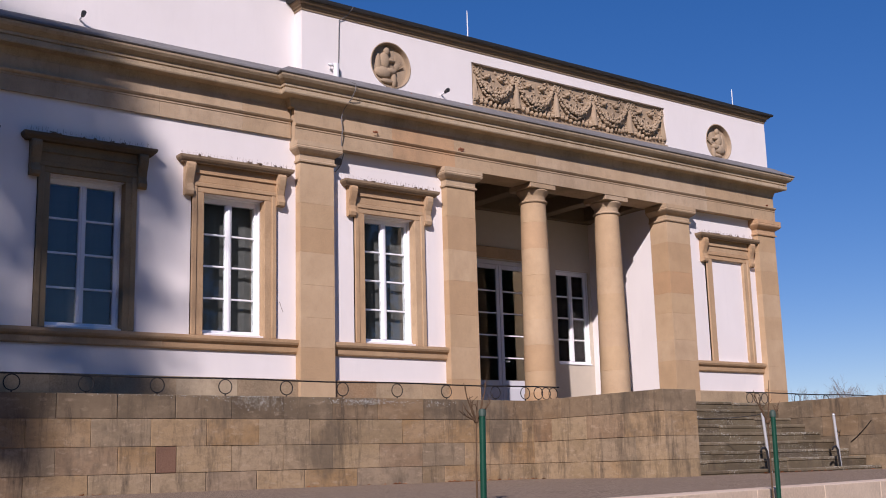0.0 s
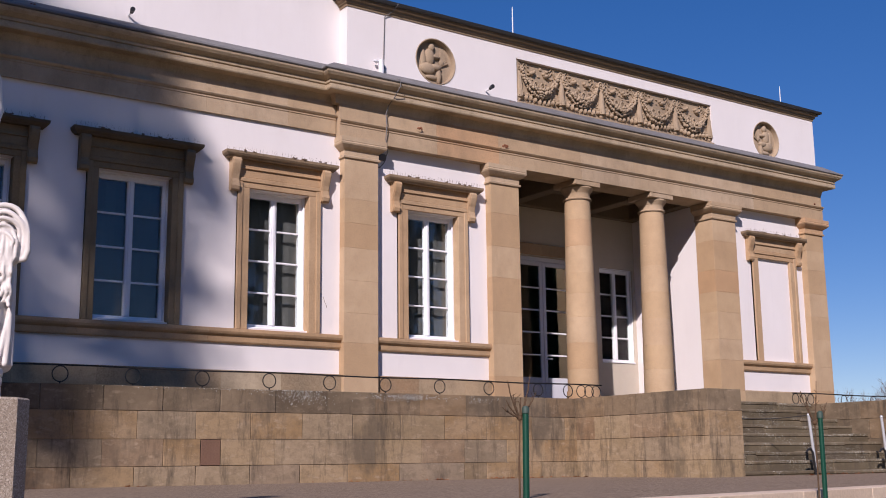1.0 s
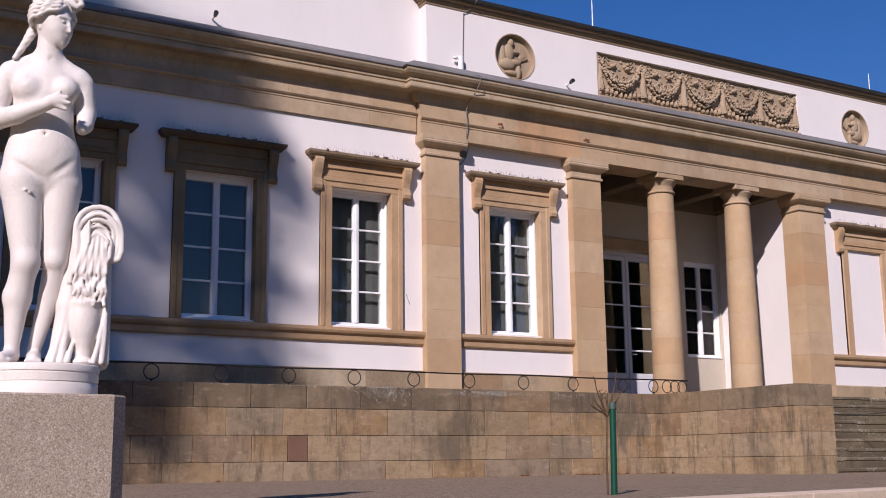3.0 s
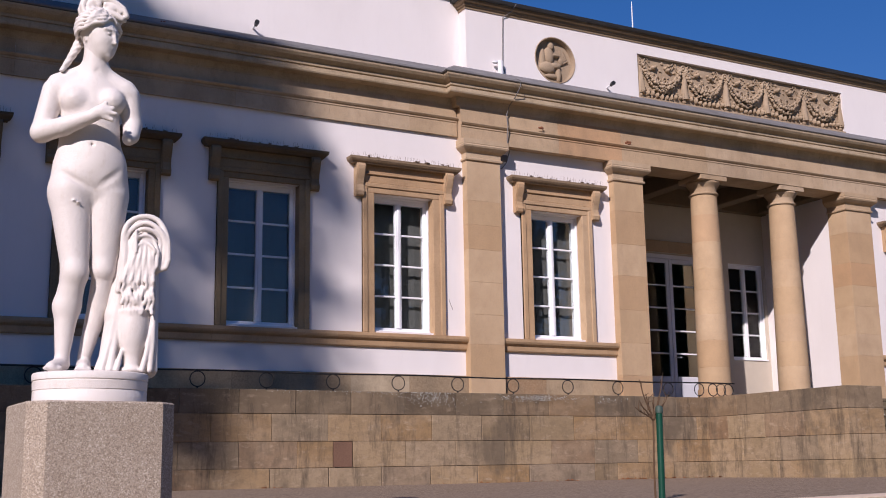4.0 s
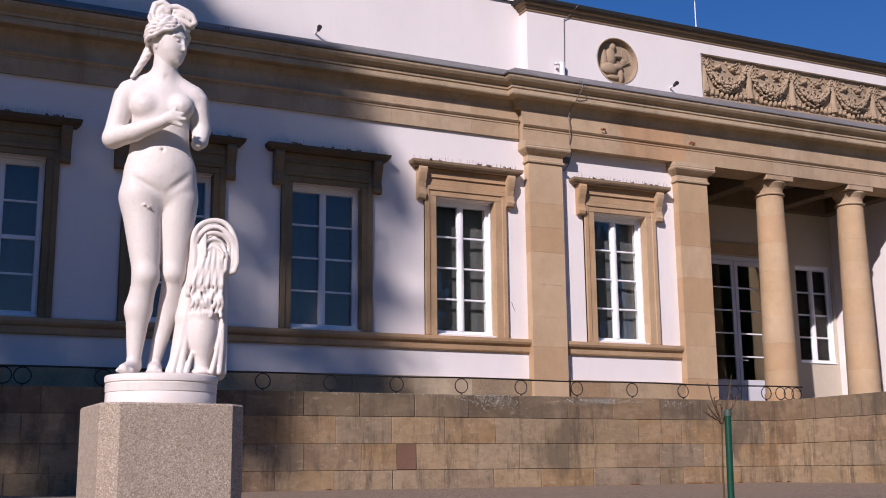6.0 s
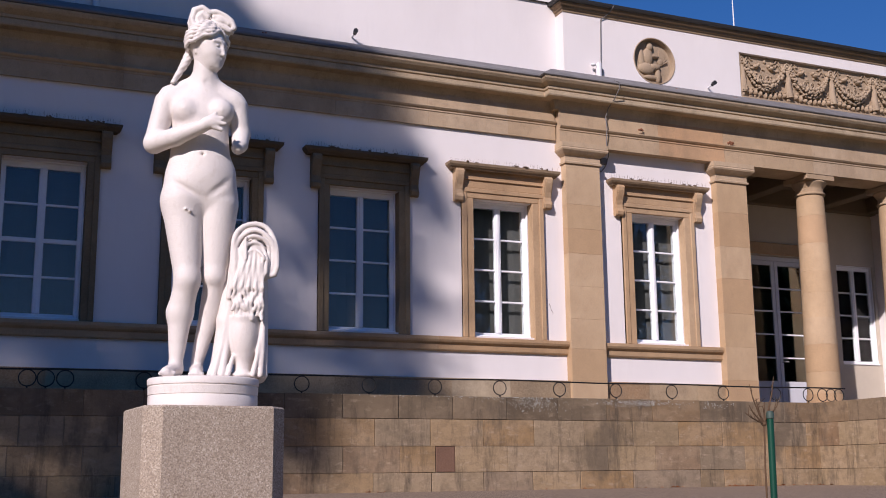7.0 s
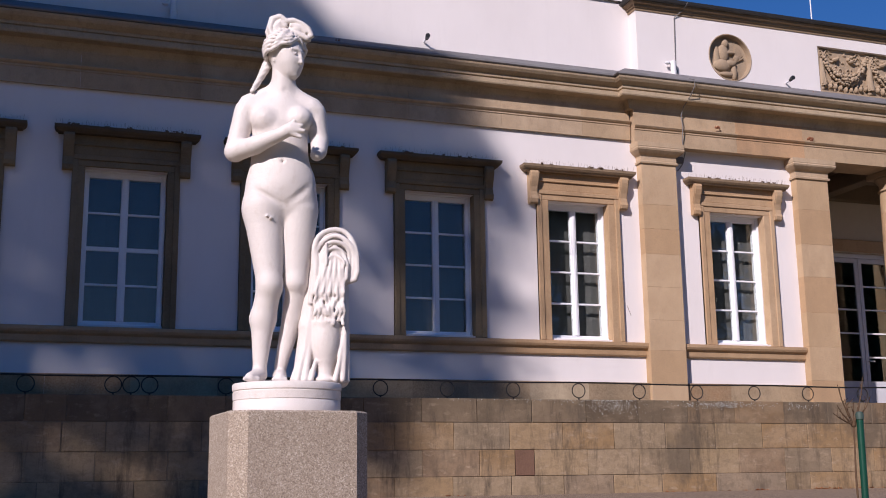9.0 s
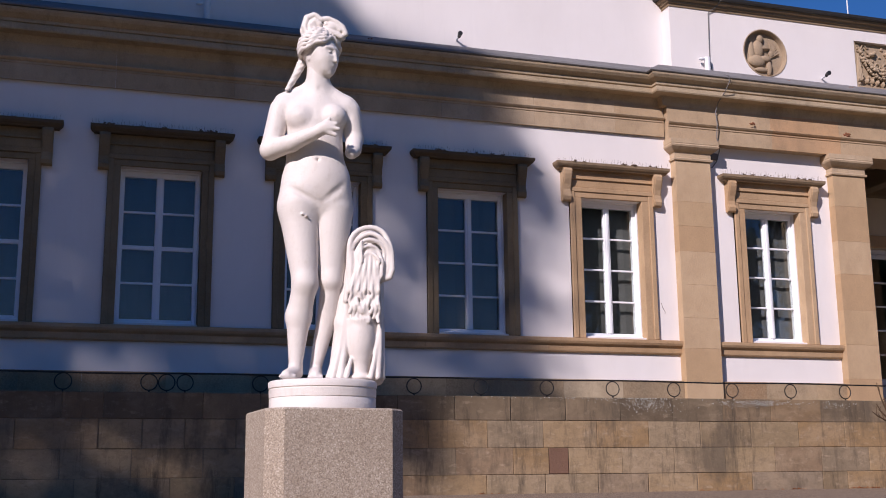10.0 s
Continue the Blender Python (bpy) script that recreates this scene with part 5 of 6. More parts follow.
def turned(a, fwd, up, side=0.0):
    """A place on the head: forward along the gaze, to the side of it, and up, from its middle."""
    fwd, up = fwd * math.cos(BOW_H) + up * math.sin(BOW_H), up * math.cos(BOW_H) - fwd * math.sin(BOW_H)
    return (a[0] + fwd * math.sin(TURN_H) + side * math.cos(TURN_H), a[1] + fwd * math.cos(TURN_H) - side * math.sin(TURN_H), a[2] + up)


HC = (-0.080, 0.008, 1.518)
HEAD = [egg(turned(HC, -0.012, 0.018), (0.082, 0.083, 0.082), 0.02), egg(turned(HC, 0.030, -0.026), (0.067, 0.067, 0.083), 0.025), egg(turned(HC, 0.056, -0.082), (0.034, 0.034, 0.026), 0.028),
        cap((-0.088, 0.000, 1.38), (-0.090, 0.000, 1.48), 0.050, 0.050, 0.02),
        cap(turned(HC, 0.086, 0.012), turned(HC, 0.106, -0.034), 0.0055, 0.0075, 0.012), egg(turned(HC, 0.095, -0.037, 0.009), (0.006, 0.006, 0.005), 0.005), egg(turned(HC, 0.095, -0.037, -0.009), (0.006, 0.006, 0.005), 0.005),
        cap(turned(HC, 0.080, 0.022, 0.010), turned(HC, 0.070, 0.018, 0.044), 0.006, 0.005, 0.012), cap(turned(HC, 0.080, 0.022, -0.010), turned(HC, 0.070, 0.018, -0.044), 0.006, 0.005, 0.012),
        scoop(turned(HC, 0.096, 0.002, 0.026), (0.016, 0.016, 0.010), 0.012), scoop(turned(HC, 0.096, 0.002, -0.026), (0.016, 0.016, 0.010), 0.012),
        egg(turned(HC, 0.078, -0.001, 0.026), (0.011, 0.010, 0.0065), 0.003), egg(turned(HC, 0.078, -0.001, -0.026), (0.011, 0.010, 0.0065), 0.003),
        egg(turned(HC, 0.089, -0.058), (0.012, 0.012, 0.0045), 0.005), egg(turned(HC, 0.087, -0.068), (0.010, 0.010, 0.0055), 0.005), egg(turned(HC, 0.080, -0.094), (0.014, 0.014, 0.012), 0.012),
        egg(turned(HC, -0.004, -0.030, -0.060), (0.010, 0.012, 0.020), 0.006), egg(turned(HC, -0.004, -0.046, -0.060), (0.008, 0.008, 0.008), 0.006)]
for side in (-1, 1):                        # waved strands from the parting, round the temple, to the nape
    for row in range(9):
        pts = []
        for i in range(27):
            a = 0.06 + 2.70 * i / 26
            lat = 0.80 - 0.78 * a + 0.09 * a * a + 0.185 * row + 0.060 * math.sin(8.5 * a + row * 0.5 + side)
            rr = 0.0875 + 0.012 * math.sin(a * 1.1) + 0.0035 * math.sin(10 * a + row * 0.9)
            pts.append(turned(HC, -0.012 + rr * math.cos(lat) * math.cos(a), 0.016 + rr * 0.98 * math.sin(lat), side * rr * math.cos(lat) * math.sin(a)))
        HEAD.append(line(pts, 0.0078 if row % 2 else 0.0090, None, 0.001))
KNOT = [((-0.146, 1.606), (-0.158, 1.648), (-0.146, 1.692), (-0.112, 1.706), (-0.082, 1.684)), ((-0.130, 1.612), (-0.134, 1.656), (-0.112, 1.680), (-0.090, 1.662)), ((-0.082, 1.684), (-0.048, 1.690), (-0.012, 1.674), (0.016, 1.652), (0.030, 1.618)),
        ((-0.060, 1.664), (-0.022, 1.660), (0.006, 1.636)), ((-0.135, 1.612), (-0.085, 1.630), (-0.030, 1.626), (0.012, 1.604))]
HEAD += [egg((-0.118, 0.012, 1.650), (0.034, 0.034, 0.046), 0.01), egg((-0.028, 0.014, 1.640), (0.046, 0.034, 0.034), 0.01)]
for bend in KNOT:
    for off in (-0.024, 0.000, 0.022):
        HEAD.append(line([(a + 0.25 * off, 0.012 + off, b - abs(off) * 0.5) for a, b in bend], 0.0125, 0.0135, 0.002))
for j in range(4):                          # twisted locks from the nape down to the shoulder
    pts = []
    for i in range(27):
        t = i / 26
        way = [(-0.140, -0.050, 1.535), (-0.166, -0.034, 1.478), (-0.190, -0.006, 1.415), (-0.228, 0.024, 1.330)]
        q = min(2, int(t * 3))
        c_ = Vector(way[q]).lerp(Vector(way[q + 1]), t * 3 - q)
        e = 9 * t + 1.571 * j
        pts.append((c_.x + 0.017 * (1.1 - 0.8 * t) * math.cos(e), c_.y + 0.014 * math.sin(e), c_.z))
    HEAD.append(line(pts, 0.0125, 0.0075, 0.003))
# jar and draped cloth beside the leg
CLOTH = [egg((0.112, -0.01, 0.205), (0.070, 0.070, 0.135), 0.02), cap((0.112, -0.01, 0.10), (0.112, -0.01, 0.02), 0.040, 0.034, 0.02), egg((0.112, -0.01, 0.02), (0.05, 0.05, 0.02), 0.01),
         egg((0.130, -0.025, 0.44), (0.066, 0.050, 0.20), 0.03), egg((0.150, -0.03, 0.575), (0.084, 0.050, 0.115), 0.02), cap((0.060, -0.025, 0.52), (0.034, -0.02, 0.26), 0.032, 0.036, 0.02), cap((0.034, -0.02, 0.26), (0.012, -0.02, 0.02), 0.036, 0.042, 0.02), cap((0.185, -0.035, 0.42), (0.185, -0.03, 0.02), 0.032, 0.034, 0.02)]
for i in range(17):                          # fluting on the jar
    a = math.pi * (i + 0.5) / 17
    CLOTH.append(cap((0.112 - 0.063 * math.cos(a), -0.01 + 0.063 * math.sin(a), 0.27), (0.112 - 0.042 * math.cos(a), -0.01 + 0.042 * math.sin(a), 0.10), 0.0075, 0.0055, 0.003))
for k_ in range(5):                          # cloth looped over the top
    q = 1 - 0.155 * k_
    arc = [(0.152 - 0.094 * q - 0.012 * (1 - j), 0.36 + 0.04 * k_ + 0.20 * j) for j in (0.0, 0.5)]
    arc += [(0.152 + 0.097 * q * math.cos(t), 0.575 - 0.012 * k_ + 0.118 * q * math.sin(t)) for t in np.linspace(3.14, 0.0, 13)]
    arc += [(0.152 + 0.097 * q, 0.50 + 0.01 * k_), (0.152 + 0.086 * q, 0.465), (0.152 + 0.05 * q, 0.452 - 0.006 * k_)]
    CLOTH.append(line([(a + 0.004 * math.sin(0.9 * j + 2 * k_), 0.022 + 0.006 * k_ + 0.007 * math.sin(0.55 * j + 1.7 * k_), b) for j, (a, b) in enumerate(arc)], 0.0125 - 0.0014 * k_, None, 0.005))
for i in range(9):                           # hanging pleats that end in waves above the jar
    u = 0.066 + 0.0155 * i
    pts = [(0.150 + (u - 0.128) * 0.42, 0.030, 0.625 - 0.012 * abs(i - 4)), (0.140 + (u - 0.128) * 0.75, 0.044 + 0.007 * (i % 2), 0.50), (u, 0.046 + 0.008 * ((i + 1) % 2), 0.40)]
    for j in range(1, 8):
        pts.append((u + 0.0045 * math.sin(1.5 * j + i), 0.044 + 0.006 * math.sin(1.3 * j + 2.1 * i), 0.40 - (0.014 + 0.003 * (i % 3)) * j))
    CLOTH.append(line(pts, 0.0074, 0.0086, 0.006))
for pts, q in ((((0.062, 0.000, 0.54), (0.045, 0.012, 0.30), (0.022, 0.014, 0.15), (-0.010, 0.024, 0.02)), 0.013), (((0.070, -0.002, 0.50), (0.055, 0.012, 0.28), (0.040, 0.016, 0.14), (0.024, 0.028, 0.02)), 0.012),
               (((0.055, -0.012, 0.54), (0.030, 0.000, 0.26), (0.004, 0.004, 0.12), (-0.028, 0.010, 0.02)), 0.010), (((0.070, 0.02, 0.10), (0.050, 0.03, 0.02)), 0.010),
               (((0.195, -0.004, 0.52), (0.198, 0.008, 0.27), (0.196, 0.012, 0.14), (0.188, 0.022, 0.02)), 0.011), (((0.205, -0.02, 0.50), (0.208, -0.006, 0.20), (0.208, -0.002, 0.02)), 0.011),
               (((0.188, 0.010, 0.20), (0.172, 0.024, 0.09), (0.156, 0.036, 0.02)), 0.010)):
    CLOTH.append(line(pts, q * 0.9, q * 1.3, 0.008))
parts_v, parts_f, n0 = [], [], 0
for prims, lo_, hi_, h_ in ((BODY, (-0.40, -0.20, -0.03), (0.20, 0.26, 1.50), 0.0064), (HEAD, (-0.28, -0.16, 1.28), (0.12, 0.17, 1.78), 0.0040), (CLOTH, (-0.09, -0.13, -0.03), (0.30, 0.12, 0.76), 0.0042)):
    sv, sf = clay(prims, lo_, hi_, h_)
    parts_v.append(sv)
    parts_f.append(sf + n0)
    n0 += len(sv)
sv, sf = np.concatenate(parts_v), np.concatenate(parts_f)
base = Shape().lathe([(0.0, -0.126), (0.241, -0.126), (0.241, -0.077), (0.2385, -0.075), (0.2385, -0.073), (0.242, -0.071), (0.243, -0.038), (0.240, -0.036), (0.240, -0.033), (0.245, -0.030), (0.246, -0.006), (0.240, 0.0), (0.0, 0.0)], (0, 0), 64, 0.92)
base.v = [(x * 0.965, y * 0.965, z) for x, y, z in base.v]
n0 = len(sv)
all_v = np.concatenate([np.stack([sv[:, 0], -sv[:, 1], sv[:, 2]], 1), np.array(base.v) + (-0.052, 0, 0)])
statue = link_mesh("statue", all_v.tolist(), [tuple(int(i) for i in q[::-1]) for q in sf] + [tuple(i + n0 for i in q) for q in base.f], MARBLE, smooth=True)
statue.data.set_sharp_from_angle(angle=radians(50))
fixed_normals(statue)
statue.matrix_world = pose(ST_X, ST_Y, PL_TOP, 0, 0, -11.5)
tagged(statue, "white cast classical statue beside a draped jar on a round base", "statue")


# ---------------------------------------------------------------- green posts with bare saplings
def post(x, y, top, lean, seed, label, foot=EYE_GROUND, rad=0.0200):
    p = thing("green_post", label, "post", (x, y, foot), "green posts")
    Shape().tube([(x - lean, y, foot - 0.1), (x, y, top - 0.02)], rad, 16).make("tube", GREENPAINT, p, "", True)
    Shape().lathe([(rad - 0.003, top - 0.035), (rad + 0.0035, top - 0.03), (rad + 0.0035, top), (rad - 0.003, top + 0.012), (0.004, top + 0.016)], (x, y), 16).make("cap", GREYCAP, p, "dull grey cap", True)
    r = random.Random(seed)
    t = thing("sapling", "bare thin sapling tied to a green post", "sapling", (x - 0.035, y, foot), "bare saplings")
    sx, sy = x - 0.032, y + 0.02
    trunk = Shape().tube([(sx - lean + 0.0, sy, foot - 0.02), (sx - 0.012, sy, foot + 0.2), (sx - 0.004, sy, top - 0.2), (sx, sy, top - 0.06)], [0.007, 0.006, 0.005, 0.006], 8)
    trunk.blob((sx, sy, top - 0.06), 0.016, 8, 6)
    trunk.make("stem", BARK, t, "", True)
    limbs = [(-0.14, 0.13), (-0.10, 0.24), (-0.045, 0.17), (0.06, 0.27), (0.10, 0.11), (0.17, 0.15), (0.02, 0.12), (-0.16, 0.06)]
    for dx, dz in (limbs if rad > 0.018 else limbs[1:6]):
        dx, dz = dx * r.uniform(0.8, 1.15), dz * r.uniform(0.8, 1.15)
        dy = r.uniform(-0.06, 0.06)
        b = Shape().tube([(sx, sy, top - 0.06), (sx + dx * 0.35, sy + dy * 0.4, top - 0.06 + dz * 0.25), (sx + dx * 0.75, sy + dy * 0.8, top - 0.06 + dz * 0.62), (sx + dx, sy + dy, top - 0.06 + dz)], [0.0065, 0.005, 0.0038, 0.002], 6)
        for q in range(3):
            k = 0.45 + 0.18 * q
            a = Vector((sx + dx * k, sy + dy * k, top - 0.06 + dz * k * 0.92))
            b.tube([a, a + Vector((r.uniform(-0.035, 0.035), r.uniform(-0.03, 0.03), r.uniform(0.01, 0.05)))], [0.0026, 0.0013], 5)
        b.make("branch", BARK, t, "", True)


post(4.415, 5.45, 1.925, 0.012, 31, "green coated tubular post on the gravel path")
post(6.172, 4.62, 1.886, 0.012, 37, "green coated tubular post near the kerb", 0.88, 0.0155)

# ---------------------------------------------------------------- litter and lichen
def litter(cx, cy, n, spread, seed, z=EYE_GROUND):
    r = random.Random(seed)
    s = Shape()
    for i in range(n):
        x, y = cx + r.gauss(0, spread), cy - abs(r.gauss(0, 0.06))
        a, q = r.uniform(0, 6.3), r.uniform(0.018, 0.04)
        c, d = math.cos(a) * q, math.sin(a) * q
        h = r.uniform(0.004, 0.03)
        s.add([(x - c, y - d, z + 0.003), (x + d * 0.5, y - c * 0.5, z + h), (x + c, y + d, z + 0.006), (x - d * 0.5, y + c * 0.5, z + h * 0.7), (x, y, z + h * 0.4)],
              [(0, 1, 4), (1, 2, 4), (2, 3, 4), (3, 0, 4)])
    tagged(s.make("leaf_litter", DRYLEAF), "scattered brown dry leaves at the foot of the wall", "leaves", group="leaf litter", kind="stuff")


for cx, n, sp in ((8.35, 16, 0.09), (9.35, 34, 0.22), (10.65, 14, 0.12), (4.35, 9, 0.08), (9.9, 10, 0.3), (7.2, 8, 0.6), (2.0, 10, 1.0)):
    litter(cx, WALL_Y - 0.05, n, sp, int(cx * 10))
litter(13.6, 9.8, 22, 0.8, 5)
litter(12.6, 9.6, 9, 0.3, 6)


def lichen(name_x, spread, n, seed, z_mid, z_sp, flat=False):
    r = random.Random(seed)
    s = Shape()
    for i in range(n):
        x, z, q = r.gauss(name_x, spread), min(WALL_TOP - 0.01, r.gauss(z_mid, z_sp)), r.uniform(0.002, 0.0075)
        k = 6
        y = WALL_Y - 0.012
        pts = [(x + q * r.uniform(0.6, 1.2) * math.cos(2 * math.pi * j / k), y, z + q * r.uniform(0.6, 1.2) * math.sin(2 * math.pi * j / k)) for j in range(k)]
        s.add(pts + [(x, y - 0.0012, z)], [(j, (j + 1) % k, k) for j in range(k)])
    tagged(s.make("lichen", LICHEN), "pale lichen specks on the sooty wall", "lichen", group="lichen", kind="stuff")


lichen(6.42, 0.17, 330, 1, 2.42, 0.055)
lichen(7.95, 0.30, 420, 2, 2.44, 0.022)
lichen(6.2, 0.4, 60, 3, 2.47, 0.02)
lichen(9.05, 0.14, 60, 4, 2.43, 0.02)
lichen(5.4, 0.7, 70, 5, 2.475, 0.012)


# ---------------------------------------------------------------- trees
def branching(s, a, d, length, rad, depth, r, tips, spread=0.55, droop=0.0):
    b = a + d * length
    m = a + d * length * 0.5 + Vector((r.uniform(-1, 1), r.uniform(-1, 1), r.uniform(-1, 1))) * length * 0.06
    s.tube([a, m, b], [rad, rad * 0.82, rad * 0.62], 6 if rad > 0.02 else 4)
    if depth == 0:
        tips.append(b)
        return
    for q in range(r.choice((2, 3, 3))):
        e = (d + Vector((r.uniform(-1, 1), r.uniform(-1, 1), r.uniform(-0.5, 0.9) - droop)) * spread).normalized()
        branching(s, a.lerp(b, r.uniform(0.6, 1.0)), e, length * r.uniform(0.6, 0.85), rad * 0.58, depth - 1, r, tips, spread, droop)


def bare_tree(x, y, h, seed):
    r = random.Random(seed)
    t = thing("bare_tree", "leafless tree far behind the terrace", "tree", (x, y, EYE_GROUND), "bare trees")
    Shape().tube([(x, y, EYE_GROUND - 0.3), (x, y, EYE_GROUND + h * 0.2), (x + 0.1, y, EYE_GROUND + h * 0.4)], [h * 0.03, h * 0.022, h * 0.018], 10).make("trunk", TWIG, t, "", True)
    s, tips = Shape(), []
    for q in range(6):
        d = Vector((r.uniform(-0.8, 0.8), r.uniform(-0.8, 0.8), 1)).normalized()
        branching(s, Vector((x, y, EYE_GROUND + h * (0.25 + 0.02 * q))), d, h * 0.22, h * 0.0065, 4, r, tips, 0.6)
    s.make("crown", TWIG, t)


for x, y, h, seed in ((62.5, 42, 4.6, 1), (66, 43.5, 5.0, 2), (58.5, 43, 4.2, 3), (73, 45, 5.2, 4), (79, 46, 6.6, 5), (70, 48, 5.0, 6), (86, 47, 6.2, 9)):
    bare_tree(x, y, h * 1.16, seed)


def clumps(size):
    return 3 + int(7 * size[0] * size[2])


def shade_tree(x, y, lumps, seed, trunk_to, leaves, size):
    """A leafy tree of several lumps of crown."""
    r = random.Random(seed)
    t = thing("shade_tree", "unseen dense leafy tree added across the lawn to block sky light", "tree", (x, y, 0), "shade trees")
    Shape().tube([(x, y, -0.8), (x + 0.2, y, trunk_to[2] * 0.3), (x + 0.1, y, trunk_to[2] * 0.7), trunk_to], [0.5, 0.4, 0.3, 0.1], 14).make("trunk", BARK, t, "", True)
    for c, R_ in lumps:
        Shape().tube([(x + 0.1, y, max(4, c[2] - 4)), ((x + c[0]) / 2, (y + c[1]) / 2, c[2] - 1.2), c], [0.14, 0.09, 0.03], 6).make("limb", BARK, t, "", True)
    v, f = [], []
    for c, R_ in lumps:
        mid = []
        while len(mid) < clumps(R_):
            p = Vector((r.uniform(-1, 1), r.uniform(-1, 1), r.uniform(-1, 1)))
            if p.length < 1:
                mid.append(Vector(c) + Vector((p.x * R_[0], p.y * R_[1], p.z * R_[2])))
        w = 0.75
        for i in range(int(leaves * R_[0] * R_[1] * R_[2])):
            p = mid[i % len(mid)] + Vector((r.gauss(0, w), r.gauss(0, w), r.gauss(0, w * 0.7)))
            a = Vector((r.uniform(-1, 1), r.uniform(-1, 1), r.uniform(-1, 1))).normalized()
            b = a.cross(Vector((r.uniform(-1, 1), r.uniform(-1, 1), r.uniform(-1, 1)))).normalized()
            q = size * r.uniform(0.6, 1.3)
            k = len(v)
            v += [tuple(p - a * q), tuple(p + b * q * 0.45), tuple(p + a * q), tuple(p - b * q * 0.45)]
            f.append((k, k + 1, k + 2, k + 3))
    link_mesh("crown", v, f, LEAF, t)


def sunward(x, z, y=-10.0, face=14.1):
    """The place at depth y whose shade falls on the facade at (x, z)."""
    s = (face - y) / -TO_SUN.y
    return (x + TO_SUN.x * s, y, z + TO_SUN.z * s)


# the great tree's outline towards the open lawn, and the gaps in its crown, as they fall on the facade
OUTLINE = [(-0.9, 3.8), (-0.3, 5.5), (0.2, 5.6), (0.7, 5.75), (2.3, 5.7), (2.7, 5.95), (3.05, 5.8), (3.3, 5.95), (4.0, 6.05), (5.0, 5.95), (5.9, 5.85), (6.3, 5.25), (6.6, 5.3), (6.9, 5.15), (7.2, 4.6), (7.6, 3.6), (7.95, 2.9), (8.7, 2.2), (9.2, 1.0)]
GAPS = [(6.22, 4.45, 0.45, 0.5, 1.0), (5.85, 5.1, 0.26, 0.4, 0.6), (5.9, 3.7, 0.3, 0.3, 0.4), (5.0, 6.33, 0.8, 0.20, 0.85), (4.1, 6.3, 0.4, 0.15, 0.5), (-0.8, 6.35, 0.6, 0.2, 0.8), (3.75, 3.85, 0.45, 0.42, 0.8), (3.75, 4.8, 0.3, 0.35, 0.6),
        (1.85, 4.1, 0.36, 0.5, 0.7), (1.8, 5.2, 0.3, 0.3, 0.45), (-0.4, 5.0, 0.36, 0.42, 0.85), (-0.35, 3.65, 0.42, 0.36, 0.85), (0.25, 3.05, 0.55, 0.26, 1.0), (1.45, 3.12, 0.36, 0.24, 0.9), (4.4, 3.08, 0.7, 0.28, 0.95), (3.0, 3.1, 0.4, 0.2, 0.5), (6.05, 3.1, 0.4, 0.24, 1.0),
        (0.3, 2.72, 0.65, 0.22, 0.75), (4.5, 2.72, 0.6, 0.22, 0.85), (1.5, 0.05, 0.5, 0.36, 0.95), (2.4, 0.0, 0.6, 0.3, 0.9), (4.3, 0.0, 0.5, 0.36, 0.5), (1.2, 0.55, 0.4, 0.2, 0.4)]


def crown_density(x, z):
    edge = np.interp(z, [p[0] for p in OUTLINE], [p[1] for p in OUTLINE])
    d = min(1.0, max(0.0, 0.5 + (edge - x) / 0.9))
    for gx_, gz_, rx, rz, deep in GAPS:
        q = ((x - gx_) / rx) ** 2 + ((z - gz_) / rz) ** 2
        d *= 1 - deep * math.exp(-q * 0.9)
    return d


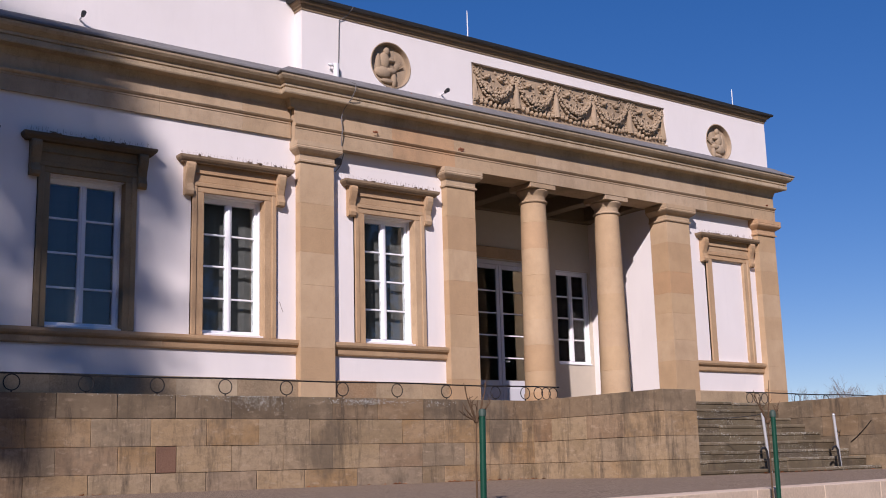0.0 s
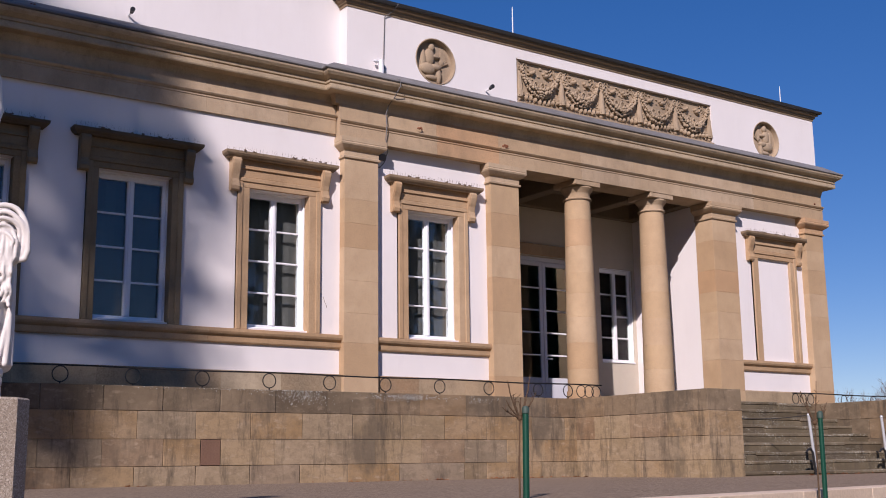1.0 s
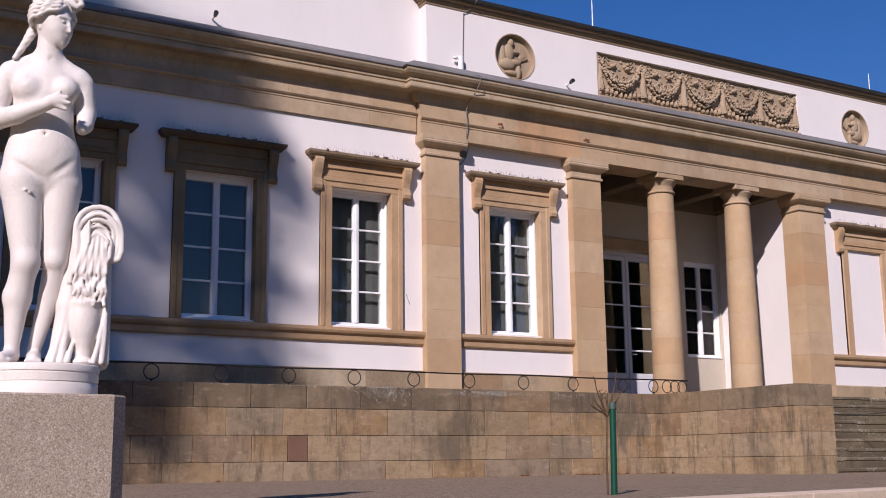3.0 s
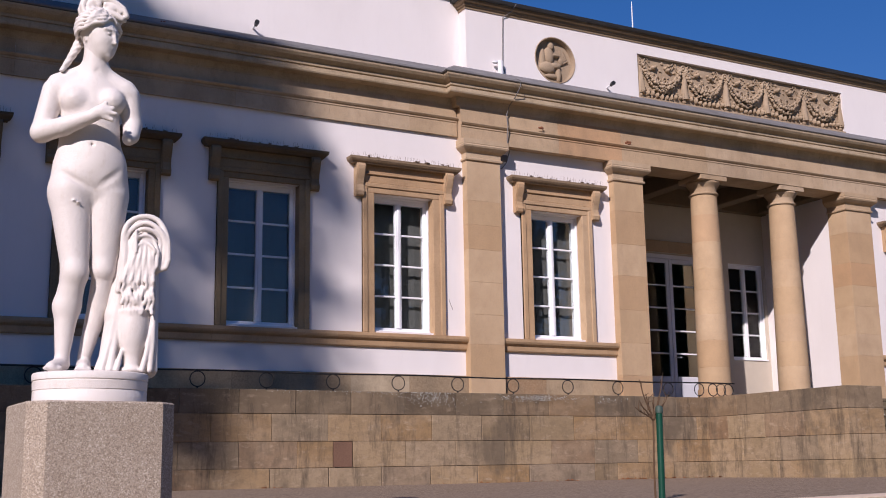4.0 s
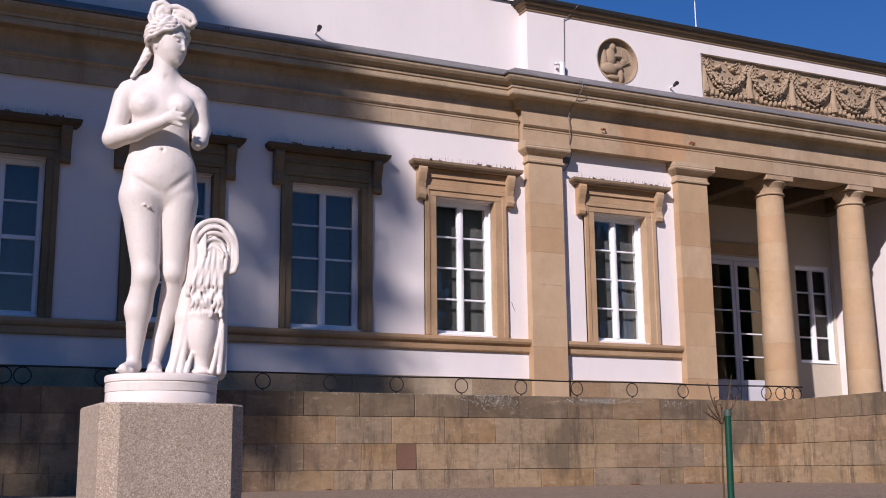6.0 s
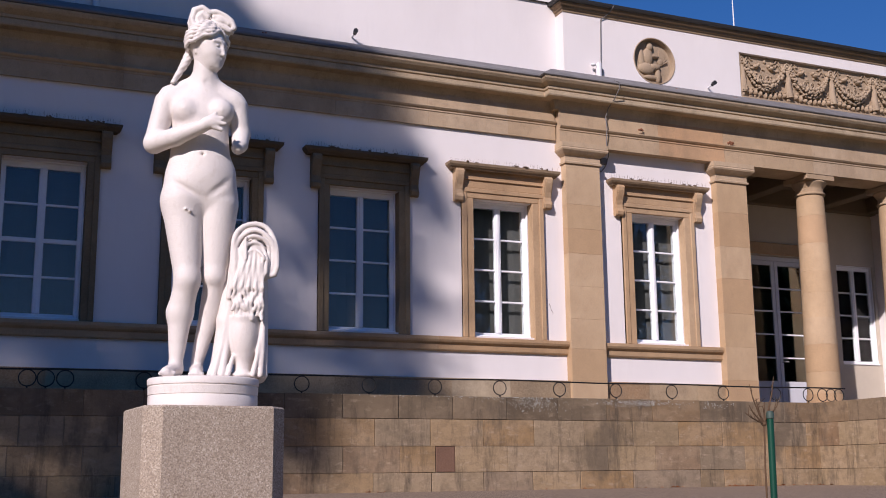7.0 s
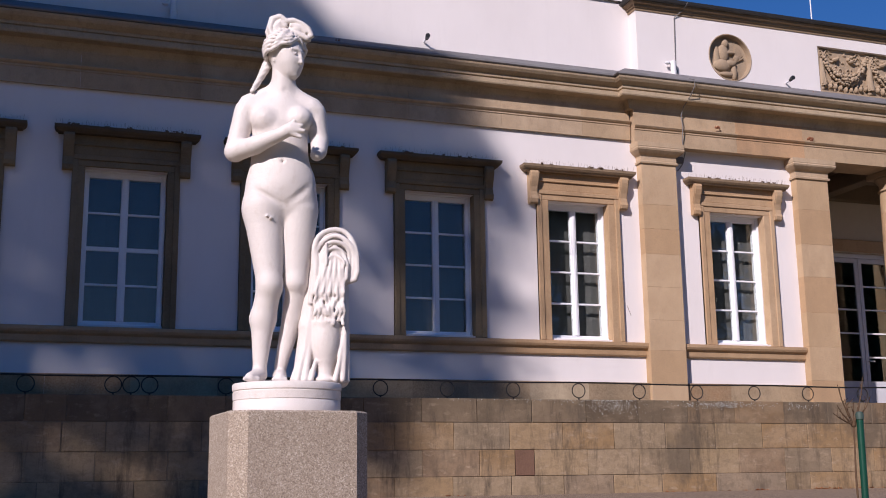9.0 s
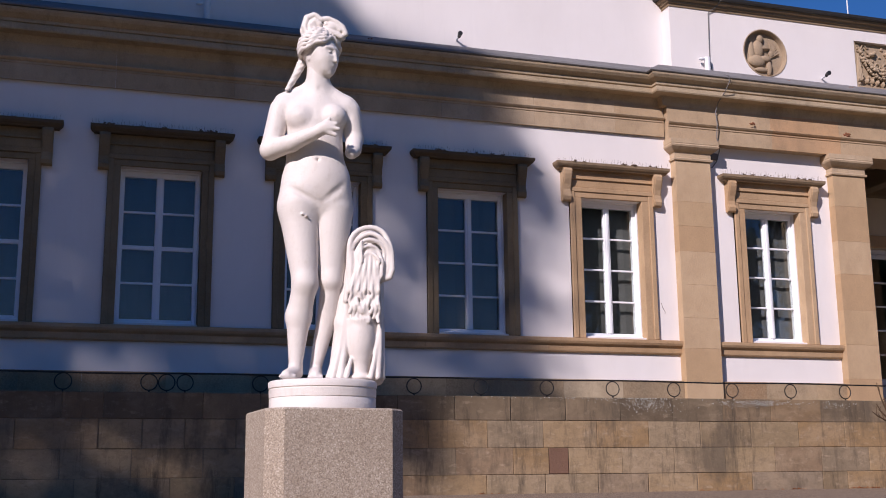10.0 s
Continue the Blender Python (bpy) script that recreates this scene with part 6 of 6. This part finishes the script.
def great_tree():
    r = random.Random(77)
    bx, by, bz = sunward(-1.5, 3.0)
    t = thing("shade_tree", "large dense tree whose shade falls on the facade", "tree", (bx, by, 0), "shade trees")
    Shape().tube([(bx, by, -0.3), (bx + 0.2, by, 5), (bx + 0.1, by, 12), (bx + 0.4, by, 22), (bx + 0.6, by, 27)], [0.55, 0.45, 0.34, 0.2, 0.06], 14).make("trunk", BARK, t, "", True)
    v, f, twigs = [], [], 0
    while len(f) < 53000:
        x, z = r.uniform(-6.5, 6.8), r.uniform(-1.0, 9.2) if len(f) < 40000 else r.uniform(6.5, 9.0)
        if r.random() > crown_density(x, z) ** 1.6:
            continue
        mid = Vector(sunward(x, z, r.uniform(-11.5, -8.5)))
        if twigs < 46 and crown_density(x, z) > 0.95:
            twigs += 1
            root = Vector((bx + 0.15, by, max(8, mid.z - 6 + r.uniform(-1, 1))))
            Shape().tube([root, root.lerp(mid, 0.5) + Vector((0, 0, -0.5)), mid], [0.13, 0.08, 0.02], 6).make("limb", BARK, t, "", True)
        for i in range(13):
            p = mid + Vector((r.gauss(0, 0.17), r.gauss(0, 0.17), r.gauss(0, 0.13)))
            a = Vector((r.uniform(-1, 1), r.uniform(-1, 1), r.uniform(-1, 1))).normalized()
            b = a.cross(Vector((r.uniform(-1, 1), r.uniform(-1, 1), r.uniform(-1, 1)))).normalized()
            q, k = 0.15 * r.uniform(0.6, 1.3), len(v)
            v += [tuple(p - a * q), tuple(p + b * q * 0.45), tuple(p + a * q), tuple(p - b * q * 0.45)]
            f.append((k, k + 1, k + 2, k + 3))
    link_mesh("crown", v, f, LEAF, t)


great_tree()


# Added out of view to cut sky fill and darken reflections in the panes.
def blocking_tree(x, y, top, seed):
    r = random.Random(seed)
    lumps = [((x + r.uniform(-4.5, 4.5), y + r.uniform(-2, 2), top * r.uniform(0.12, 0.84)), (r.uniform(3.6, 5), 3, max(1.3, top * 0.16))) for q in range(16 if top > 10 else 9)]
    shade_tree(x, y, lumps, seed, (x, y, top * 0.9), 26, 0.45)


for i in range(22):                 # unseen trees added to block sky: tall at both ends, low in the middle
    x = -112 + 9.5 * i + rng.uniform(-2, 2)
    blocking_tree(x, -38 + rng.uniform(-4, 4), 6.5 if -16 < x < 39 else rng.uniform(25, 29), 90 + i)
for i in range(4):                  # and down one side, to cut the fill from there too
    blocking_tree(-46 + rng.uniform(-3, 3), -24 + 11 * i, rng.uniform(21, 24), 130 + i)

crack = Shape().tube([(7.735, FRONT - 0.001, 3.98), (7.752, FRONT - 0.001, 3.93), (7.762, FRONT - 0.001, 3.90), (7.785, FRONT - 0.001, 3.86), (7.79, FRONT - 0.001, 3.83)], 0.0032, 5)
tagged(crack.make("plaster_crack", TWIG), "short dark crack in the white render", "crack", kind="stuff")
